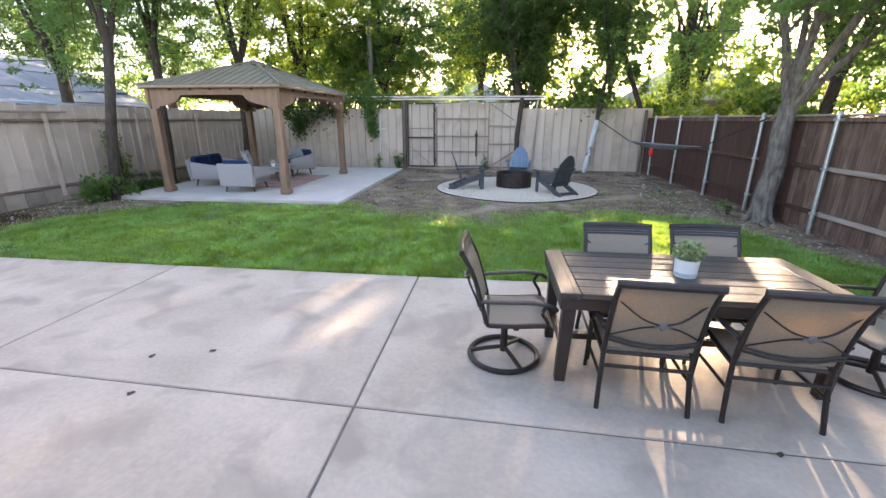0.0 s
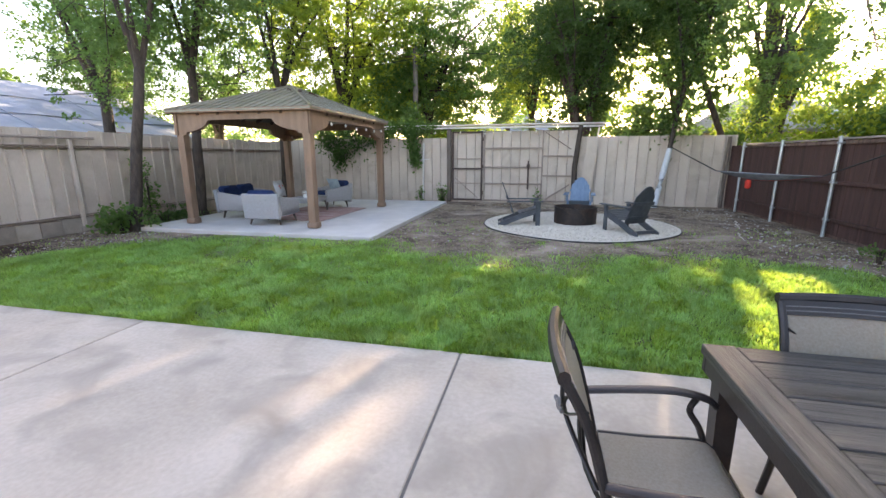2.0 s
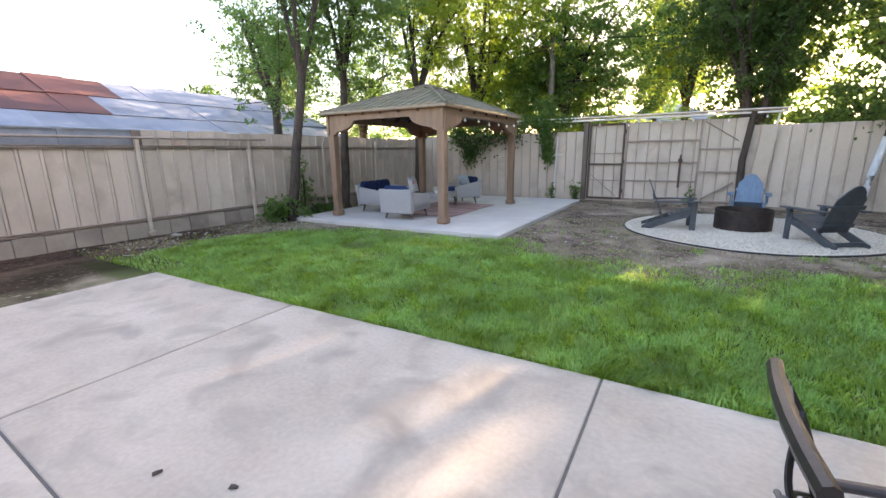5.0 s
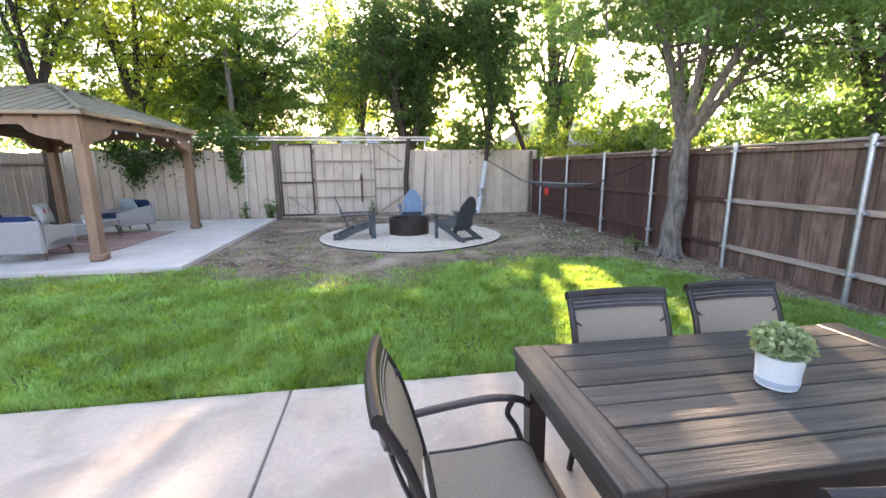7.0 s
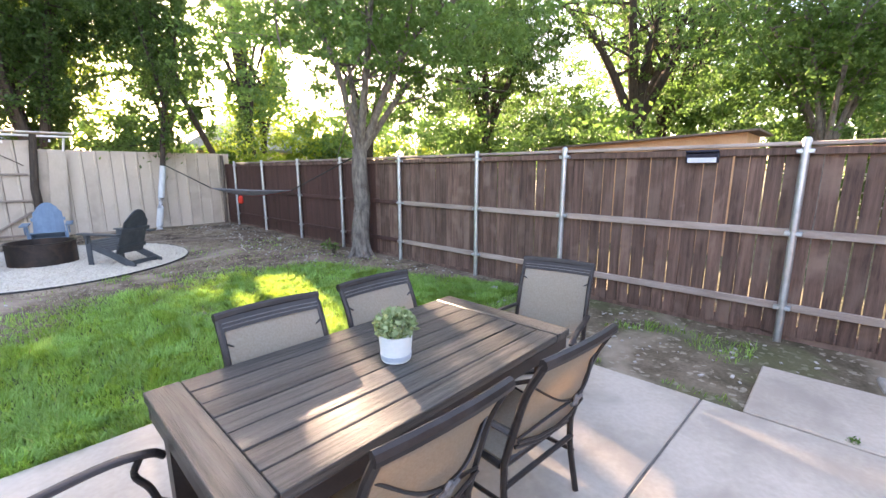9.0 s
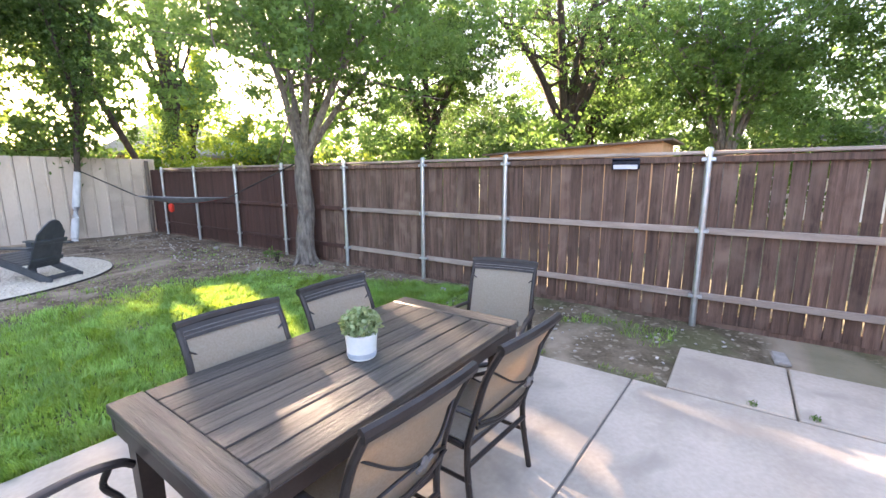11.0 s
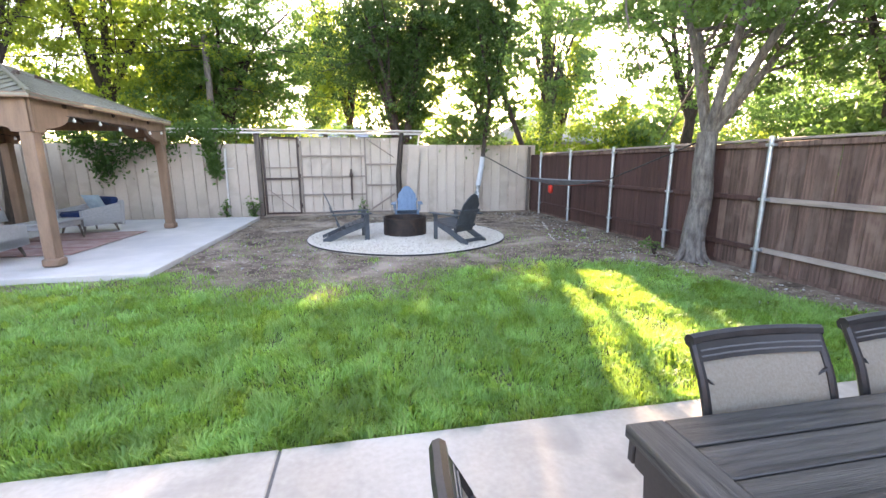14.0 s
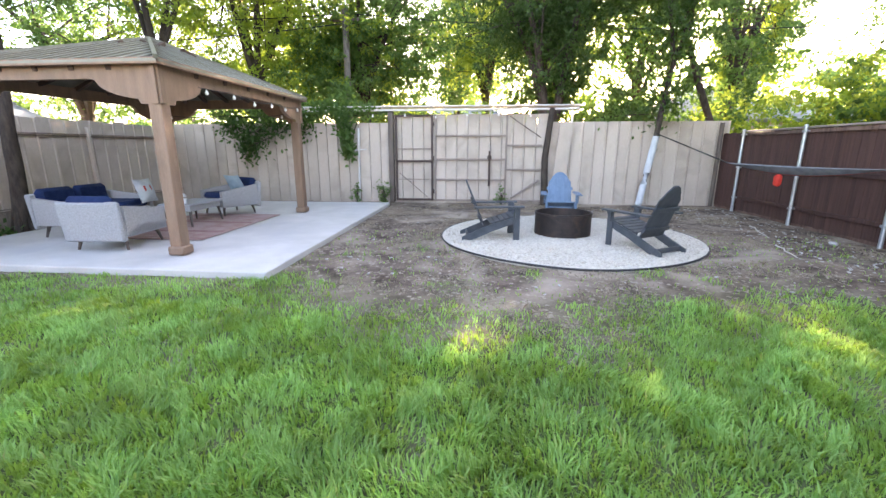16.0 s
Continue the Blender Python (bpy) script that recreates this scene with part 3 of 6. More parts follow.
# ---- left-hand fence frame ----
west = thing("wall_west", "tan folded-metal fence above concrete kickboards", "fence", kind="structure")
for k, y in enumerate((-1.2, 1.25, 3.70, 6.13, 8.55, 11.0, 13.4)):
    p = thing("metal_fence_post", "tan painted square post of the metal fence", "post", pose(FENCE_W + 0.03, y, -0.03), "posts of the metal fence")
    part("tube", Geo().box((0, 0, 0.98), (0.075, 0.075, 1.96), ch=0.008), TAN_METAL, p)
    part("foot", Geo().box((0, 0, 0.06), (0.12, 0.14, 0.12), ch=0.02), KICK, p)
for z in (0.31, 1.74):
    for dz in (-0.022, 0.022):
        part("fence_rail", Geo().box((FENCE_W + 0.015, 7.0, z + dz), (0.05, 18.8, 0.022), ch=0.004), TAN_DARK if dz < 0 else TAN_BAR, west, "long thin painted rail")
solid("fence_top_pipe", Geo().tube([(FENCE_W + 0.1, -2, 1.88), (FENCE_W + 0.1, 9.0, 1.92)], 0.024, 8), TAN_BAR, "tan top pipe along the metal fence", "pipe")
solid("fence_top_sheet", Geo().box((FENCE_W - 0.06, 2.0, 1.885), (0.015, 8.2, 0.33)).box((FENCE_W - 0.04, 5.0, 1.885), (0.03, 0.05, 0.33)).box((FENCE_W - 0.04, 2.9, 1.885), (0.03, 0.05, 0.33)).box((FENCE_W - 0.04, 3.9, 1.885), (0.03, 0.03, 0.33)).box((FENCE_W - 0.05, 2.0, 2.05), (0.06, 8.2, 0.03)), GREY_SHINGLE, "grey sheet raised above the metal fence", "sheet", smooth=False)

# ---- gazebo ----
GX, GY, GW, GD = -6.14, 11.54, 1.52, 1.96
gz = thing("gazebo", "brown timber gazebo with a hipped metal roof", "gazebo", pose(GX, GY, 0.06))
PG = Geo().box((0, 0, 0.98), (0.17, 0.17, 1.96), ch=0.012)
FG = Geo().box((0, 0, 0.06), (0.225, 0.225, 0.12), ch=0.02)
pm, fm = PG.done("post", GAZEBO), FG.done("post_foot", GAZEBO)
for sx in (-1, 1):
    for sy in (-1, 1):
        p = part("post", pm, GAZEBO, gz, m=pose(sx * GW, sy * GD, 0))
        part("post_foot", fm, GAZEBO, p)


def header(half, name):
    """Beam with arched ends, along x, its ends at the posts."""
    out = [(-half - 0.12, 2.42), (-half - 0.12, 1.94), (-half + 0.17, 1.94)]
    for i in range(9):
        a = i / 8 * math.pi / 2
        out.append((-half + 0.20 + 0.52 * math.sin(a), 2.0 + 0.20 * (1 - math.cos(a)) ** 0.75))
    out += [(-half + 0.78, 2.24)]
    out += [(-x, z) for x, z in out[::-1]]
    return Geo().prism(out, 0.075).done(name, GAZEBO)


hx, hy = header(GW, "header_beam"), header(GD, "header_beam")
for s in (-1, 1):
    b = part("header_beam", hx, GAZEBO, gz, m=pose(0, s * (GD + 0.05), 0))
    c = part("header_beam", hy, GAZEBO, gz, m=pose(s * (GW + 0.05), 0, 0, 0, 0, 90))
    for par, half in ((b, GW), (c, GD)):
        for e in (-1, 1):
            for z in (2.02, 2.2):
                part("bolt", Geo().tube([(e * (half + 0.02), -s * 0.0 - 0.045, z), (e * (half + 0.02), 0.045, z)], 0.013, 8), RUST_DARK, par)
EX, EY, EZ, PZ = GW + 0.20, GD + 0.20, 2.44, 3.17
fascia = Geo()
for s in (-1, 1):
    fascia.box((0, s * (EY - 0.02), EZ - 0.02), (2 * EX, 0.035, 0.075), ch=0.006).box((s * (EX - 0.02), 0, EZ - 0.02), (0.035, 2 * EY - 0.08, 0.075), ch=0.006)
part("fascia", fascia, GAZEBO, gz, "brown edge boards under the roof")
RID = EY - EX
g = Geo()
A, B2, C2, D2 = (-EX, -EY, EZ), (EX, -EY, EZ), (EX, EY, EZ), (-EX, EY, EZ)
R0, R1 = (0, -RID * 0.12, PZ), (0, RID * 0.12, PZ)
low = 0.03
vs = [A, B2, C2, D2, R0, R1] + [(x, y, z - low) for x, y, z in (A, B2, C2, D2, R0, R1)]
fs = [(0, 1, 4), (1, 2, 5, 4), (2, 3, 5), (3, 0, 4, 5)]
fs += [tuple(i + 6 for i in f)[::-1] for f in fs] + [(0, 6, 7, 1), (1, 7, 8, 2), (2, 8, 9, 3), (3, 9, 6, 0)]
roof = part("roof", g.add(vs, fs), ROOF, gz, "olive-brown ribbed metal roof", smooth=False)
seam = Geo()


def roof_line(p, q, w):
    p, q = Vector(p), Vector(q)
    d = q - p
    x = d.normalized()
    y = Vector((0, 0, 1)).cross(x).normalized()
    m = Matrix((x, y, x.cross(y))).transposed().to_4x4()
    m.translation = (p + q) / 2
    return ((0, 0, w * 0.4), (d.length, w, w), m)


for p, q in ((A, R0), (B2, R0), (C2, R1), (D2, R1), (R0, R1)):
    seam.box(*roof_line(p, q, 0.045))
for s in (-1, 1):
    for i in range(-7, 8):
        x = i * EX / 8
        f = 1 - abs(x) / EX
        seam.box(*roof_line((x, s * EY, EZ), (x, s * (EY - f * (EY - RID * 0.12)), EZ + f * (PZ - EZ)), 0.018))
    for i in range(-9, 10):
        y = i * EY / 10
        f = 1 - max(0, (abs(y) - RID * 0.12)) / (EY - RID * 0.12)
        seam.box(*roof_line((s * EX, y, EZ), (s * EX * (1 - f), y, EZ + f * (PZ - EZ)), 0.018))
part("roof_ribs", seam, ROOF, roof, smooth=False)
# rafters carry the roof's shade in their darker colour
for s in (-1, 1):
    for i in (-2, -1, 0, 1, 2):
        part("rafter", Geo().box(*roof_line((i * 0.5, s * (EY - 0.1), EZ - 0.1), (i * 0.18, s * 0.2, PZ - 0.14), 0.06)), GAZEBO_SHADED, gz, smooth=False)
        part("rafter", Geo().box(*roof_line((s * (EX - 0.1), i * 0.66, EZ - 0.1), (s * 0.15, i * 0.2, PZ - 0.14), 0.06)), GAZEBO_SHADED, gz, smooth=False)

# ---- lounge furniture under the gazebo ----
def lounge(name, label, width, m, pillows=()):
    s = thing(name, label, "sofa" if width > 1.2 else "armchair", m, "lounge set under the gazebo")
    w = width / 2
    part("base", Geo().box((0, 0.03, 0.27), (width, 0.76, 0.16), ch=0.02), WICKER, s)
    part("backrest", Geo().box((0, -0.40, 0.46), (width, 0.09, 0.56), Matrix.Rotation(radians(6), 4, "X"), ch=0.025), WICKER, s)
    for e in (-1, 1):
        part("armrest", Geo().prism([(-0.40, 0.20), (0.40, 0.20), (0.40, 0.52), (-0.40, 0.63)], 0.09, pose(e * (w - 0.045), 0.01, 0, 0, 0, 90)), WICKER, s)
    n = 2 if width > 1.2 else 1
    cw = (width - 0.2) / n
    for i in range(n):
        cx = -w + 0.1 + cw * (i + 0.5)
        part("seat_cushion", Geo().box((cx, 0.05, 0.415), (cw - 0.015, 0.72, 0.13), ch=0.04), NAVY, s, "navy seat cushion")
        part("back_cushion", Geo().box((cx, -0.29, 0.63), (cw - 0.02, 0.16, 0.40), Matrix.Rotation(radians(10), 4, "X"), ch=0.06), NAVY, s, "navy back cushion")
    for e in (-1, 1):
        for f in (-0.3, 0.33):
            part("leg", Geo().tube([(e * (w - 0.12), f, 0.20), (e * (w - 0.07), f * 1.12, 0)], [0.03, 0.017], 8), LEGWOOD, s)
    return s


def pillow(label, mat, m, stripe=None):
    p = thing("throw_pillow", label, "pillow", m)
    g = Geo()
    n = 9
    top, bot = [], []
    for i in range(n):
        for j in range(n):
            u, v = i / (n - 1) * 2 - 1, j / (n - 1) * 2 - 1
            k = (max(0, (1 - u * u)) * max(0, (1 - v * v))) ** 0.45
            e = 0.22 * (1 - 0.06 * (1 - abs(u * v)))
            top.append((u * e, v * e, 0.075 * k))
            bot.append((u * e, v * e, -0.075 * k))
    fs = [(i * n + j, i * n + j + 1, (i + 1) * n + j + 1, (i + 1) * n + j) for i in range(n - 1) for j in range(n - 1)]
    g.add(top, fs).add(bot, [f[::-1] for f in fs])
    part("cover", g, mat, p)
    if stripe:
        for x in (-0.08, 0.06):
            part("motif", Geo().box((x, 0.03, 0.062), (0.05, 0.10, 0.02), ch=0.01), stripe, p, "red printed patch")
    return p


FZ = 0.062
lounge("lounge_chair", "grey wicker armchair with navy cushions", 0.86, pose(-5.90, 10.02, FZ, 0, 0, 4))
lounge("loveseat", "grey wicker loveseat with navy cushions", 1.55, pose(-7.25, 11.1, FZ, 0, 0, -86))
lounge("lounge_chair", "grey wicker armchair with navy cushions and a pillow", 0.86, pose(-6.1, 13.15, FZ, 0, 0, 152))
pillow("pale pillow with red print on the loveseat", PALE_CLOTH, pose(-6.80, 11.66, 0.70, 74, 0, 95), RED_CLOTH)
pillow("grey-teal pillow leaning in the armchair", TEAL_CLOTH, pose(-6.02, 13.27, 0.70, 62, 0, 165))
ct = thing("coffee_table", "low grey coffee table on tapered legs", "table", pose(-6.05, 11.85, FZ))
part("tabletop", Geo().box((0, 0, 0.40), (0.62, 1.0, 0.045), ch=0.012), WICKER, ct)
part("apron", Geo().box((0, 0, 0.33), (0.54, 0.9, 0.09), ch=0.01), WICKER, ct)
for a in (-1, 1):
    for b in (-1, 1):
        part("leg", Geo().tube([(a * 0.24, b * 0.40, 0.30), (a * 0.28, b * 0.45, 0)], [0.026, 0.016], 8), LEGWOOD, ct)
vase = thing("flower_pot", "small white pot with pale flowers on the coffee table", "pot", pose(-5.95, 11.5, FZ + 0.423))
part("pot", Geo().lathe([(0.045, 0), (0.06, 0.09), (0.052, 0.09), (0.045, 0.07)], n=14), WHITE_PAINT, vase)
g = Geo()
rnd = random.Random(4)
for k in range(26):
    a, b = rnd.uniform(0, 6.28), rnd.uniform(0, 1)
    c = Vector((0.07 * b * math.cos(a), 0.07 * b * math.sin(a), 0.12 + 0.06 * rnd.random()))
    g.box(c, (0.03, 0.03, 0.022), ch=0.008)
part("flowers", g, WHITE_PAINT, vase, "pale flowers")
rug = solid("rug", Geo().box((-5.85, 11.7, FZ + 0.006), (1.9, 2.6, 0.01), ch=0.003), RUG, "faded red patterned outdoor rug on the slab", "rug")
for y in (10.6, 11.05, 11.5, 11.95, 12.4, 12.8):
    part("stripe", Geo().box((-5.85, y, FZ + 0.0135), (1.8, 0.10, 0.004)), STRIPE if round(y * 100) % 2 else RUG, rug, "woven stripe", smooth=False)

# ---- fire pit ----
PX, PY, PR = 0.89, 11.70, 2.13
solid("gravel_bed", Geo().lathe([(PR, -0.06), (PR, 0.0), (PR * 0.98, 0.008), (PR * 0.5, 0.014), (0.02, 0.016)], (PX, PY, 0), 64), GRAVEL, "round bed of pale gravel", "gravel", "structure")
edge = Geo()
ring = [(PX + PR * math.cos(a), PY + PR * math.sin(a), -0.01 + 0.006 * math.sin(5 * a)) for a in (2 * math.pi * i / 72 for i in range(72))]
edge.tube(ring, 0.016, 6, closed=True)
solid("garden_edging", edge, EDGING, "black edging strip round the gravel", "edging")
g = Geo().lathe([(0.455, 0.0), (0.475, 0.0), (0.475, 0.36), (0.485, 0.365), (0.485, 0.385), (0.455, 0.385), (0.455, 0.36), (0.45, 0.03)], n=40)
fire = thing("fire_pit", "round black steel fire ring, weathered", "fire pit", pose(PX - 0.04, PY + 0.08, 0.01))
me = g.done("ring_wall", CHAR)
part("ring_wall", me, CHAR, fire)
part("ash_bed", Geo().lathe([(0.44, 0.05), (0.3, 0.08), (0.01, 0.1)], n=24), STONE, fire, "grey ash in the ring")
for a in range(6):
    part("rivet", Geo().tube([(0.47 * math.cos(a + 0.3), 0.47 * math.sin(a + 0.3), 0.3), (0.487 * math.cos(a + 0.3), 0.487 * math.sin(a + 0.3), 0.3)], 0.012, 8), CHAR, fire)


def adirondack(label, mat, m):
    """Slatted low chair that faces +y."""
    c = thing("adirondack_chair", label, "chair", m, "chairs round the fire pit")
    for s in (-1, 1):
        part("front_leg", Geo().box((s * 0.29, 0.36, 0.27), (0.03, 0.10, 0.54), ch=0.006), mat, c)
        rail = Geo().prism([(0.40, 0.30), (0.40, 0.40), (-0.05, 0.26), (-0.52, 0.06), (-0.52, 0.0), (-0.36, 0.0), (0.0, 0.16)], 0.028, pose(s * 0.265, 0, 0, 0, 0, 90))
        part("side_rail", rail, mat, c)
        part("armrest", Geo().prism([(-0.33, 0.535), (0.46, 0.545), (0.46, 0.568), (-0.33, 0.56)], 0.12, pose(s * 0.335, 0, 0, 0, 0, 90)), mat, c)
        part("arm_bracket", Geo().prism([(0.31, 0.53), (0.40, 0.53), (0.33, 0.38)], 0.025, pose(s * 0.325, 0.0, 0, 0, 0, 90)), mat, c)
    for i in range(6):
        y = 0.38 - i * 0.088
        part("seat_slat", Geo().box((0, y, 0.405 - i * 0.026), (0.53, 0.075, 0.02), Matrix.Translation((0, y, 0.4)) @ Matrix.Rotation(radians(16), 4, "X") @ Matrix.Translation((0, -y, -0.4)), ch=0.004), mat, c)
    lean = pose(0, -0.14, 0.20, 22, 0, 0)
    for i in range(7):
        u = (i - 3) / 3
        w = 0.072
        top = [0.82 - 0.17 * min(1.1, abs(u + k * 0.16)) ** 2.2 for k in (1, 0.5, 0, -0.5, -1)]
        out = [(-w / 2, 0), (w / 2, 0)] + [(w / 2 * k, z) for k, z in zip((1, 0.5, 0, -0.5, -1), top)]
        part("back_slat", Geo().prism(out, 0.018, lean @ pose(u * 0.225, 0, 0, 0, -u * 3.2, 0)), mat, c)
    for z in (0.14, 0.46):
        part("back_brace", Geo().box((0, -0.025, z), (0.54, 0.025, 0.07), lean, ch=0.004), mat, c)
    part("rear_stretcher", Geo().box((0, -0.42, 0.06), (0.53, 0.025, 0.07), ch=0.004), mat, c)
    return c


adirondack("charcoal slatted low garden chair on gravel", ADIR_DARK, pose(-0.38, 11.38, 0.005, 0, 0, -84))
adirondack("charcoal slatted low garden chair on gravel", ADIR_DARK, pose(1.84, 10.78, 0.005, 0, 0, 33))
adirondack("faded blue slatted low garden chair behind the fire ring", ADIR_BLUE, pose(1.06, 13.35, 0.005, 0, 0, 174))

# ---- dining set ----
TX0, TX1, TY0, TY1, TZ = 0.762, 2.61, 2.635, 3.57, 0.727
dt = thing("dining_table", "dark wood-look outdoor dining table with planked top", "table", pose((TX0 + TX1) / 2, (TY0 + TY1) / 2, 0))
TL, TW = (TX1 - TX0) / 2, (TY1 - TY0) / 2
for s in (-1, 1):
    part("end_board", Geo().box((s * (TL - 0.068), 0, TZ - 0.022), (0.132, 2 * TW, 0.044), ch=0.004), TABLE_END, dt)
pw = 2 * TW / 7
for i in range(7):
    part("plank", Geo().box((0, -TW + pw * (i + 0.5), TZ - 0.022 - 0.0012 * (i % 2)), (2 * TL - 0.275, pw - 0.007, 0.04), ch=0.0035), TABLE_WOOD, dt)
part("under_tray", Geo().box((0, 0, TZ - 0.055), (2 * TL - 0.1, 2 * TW - 0.08, 0.012)), TABLE_FRAME, dt, smooth=False)
for s in (-1, 1):
    part("apron", Geo().box((0, s * (TW - 0.025), TZ - 0.082), (2 * TL - 0.02, 0.03, 0.075), ch=0.005), TABLE_FRAME, dt)
    part("apron", Geo().box((s * (TL - 0.025), 0, TZ - 0.082), (0.03, 2 * TW - 0.09, 0.075), ch=0.005), TABLE_FRAME, dt)
    part("stretcher", Geo().box((s * (TL - 0.10), 0, 0.19), (0.045, 2 * TW - 0.3, 0.05), ch=0.005), TABLE_FRAME, dt)
    for e in (-1, 1):
        k = Geo().add([(s * (TL - a), e * (TW - b), z) for z, a, b in ((0, 0.035, 0.12), (0, 0.105, 0.12), (0, 0.105, 0.19), (0, 0.035, 0.19), (0.66, 0.04, 0.05), (0.66, 0.125, 0.05), (0.66, 0.125, 0.135), (0.66, 0.04, 0.135))],
                      [(0, 1, 2, 3), (7, 6, 5, 4), (0, 4, 5, 1), (1, 5, 6, 2), (2, 6, 7, 3), (3, 7, 4, 0)])
        part("leg", k, TABLE_FRAME, dt, smooth=False)
part("stretcher", Geo().box((0, 0, 0.19), (2 * TL - 0.2, 0.05, 0.05), ch=0.005), TABLE_FRAME, dt)

pot = thing("potted_plant", "small leafy plant in a white banded pot on the table", "plant", pose(1.675, 3.055, TZ + 0.001))
part("pot", Geo().lathe([(0.066, 0), (0.070, 0.004), (0.080, 0.125), (0.075, 0.128), (0.070, 0.118), (0.01, 0.112)], n=28), POT, pot)
part("band", Geo().lathe([(0.0712, 0.012), (0.0728, 0.012), (0.0755, 0.035), (0.0735, 0.035)], n=28), POT_BAND, pot, "grey-blue band near the foot")


def leaf_quads(centres, size, seed, droop=0.2, aspect=0.55):
    """Rhombic leaves as arrays of verts and faces."""
    r = np.random.RandomState(seed)
    c = np.asarray(centres, float)
    n = len(c)
    a = r.normal(size=(n, 3))
    a[:, 2] -= droop
    a /= np.linalg.norm(a, axis=1, keepdims=True) + 1e-9
    b = np.cross(a, r.normal(size=(n, 3)))
    b /= np.linalg.norm(b, axis=1, keepdims=True) + 1e-9
    s = (size * r.uniform(0.65, 1.3, n))[:, None]
    v = np.stack([c - a * s * 0.5, c + b * s * aspect * 0.5 + a * s * 0.06, c + a * s * 0.5, c - b * s * aspect * 0.5 + a * s * 0.06], 1).reshape(-1, 3)
    return v, np.arange(4 * n).reshape(-1, 4)


def leaf_mesh(name, centres, size, seed, mat, droop=0.2, aspect=0.55):
    v, f = leaf_quads(centres, size, seed, droop, aspect)
    me = bpy.data.meshes.new(name)
    me.vertices.add(len(v))
    me.vertices.foreach_set("co", v.ravel())
    me.loops.add(f.size)
    me.loops.foreach_set("vertex_index", f.ravel())
    me.polygons.add(len(f))
    me.polygons.foreach_set("loop_start", np.arange(0, f.size, 4))
    me.update(calc_edges=True)
    me.materials.append(mat)
    return me


pr = np.random.RandomState(9)
pc = pr.normal(size=(900, 3)) * 1.0
pc /= np.linalg.norm(pc, axis=1, keepdims=True)
pc *= (0.095 * pr.uniform(0.45, 1.0, 900) ** 0.5 * (1 + 0.18 * np.sin(pc[:, 0] * 9 + pc[:, 1] * 7)))[:, None]
pc[:, 2] = pc[:, 2] * 0.75 + 0.175
pc = pc[pc[:, 2] > 0.115]
part("leaves", leaf_mesh("leaves", pc, 0.026, 3, SUCCULENT, 0.0, 0.7), SUCCULENT, pot, "pale green leaves")


def sling_rows(line, half, bow):
    """Rows across a sling that follows a side line of (y, z)."""
    return [[(half * u, y - bow * (1 - u * u) * (1 if k > len(line) / 2 else 0.2), z - (0.012 * (1 - u * u) if k <= len(line) / 2 else 0)) for u in (-1, -0.6, -0.2, 0.2, 0.6, 1)] for k, (y, z) in enumerate(line)]


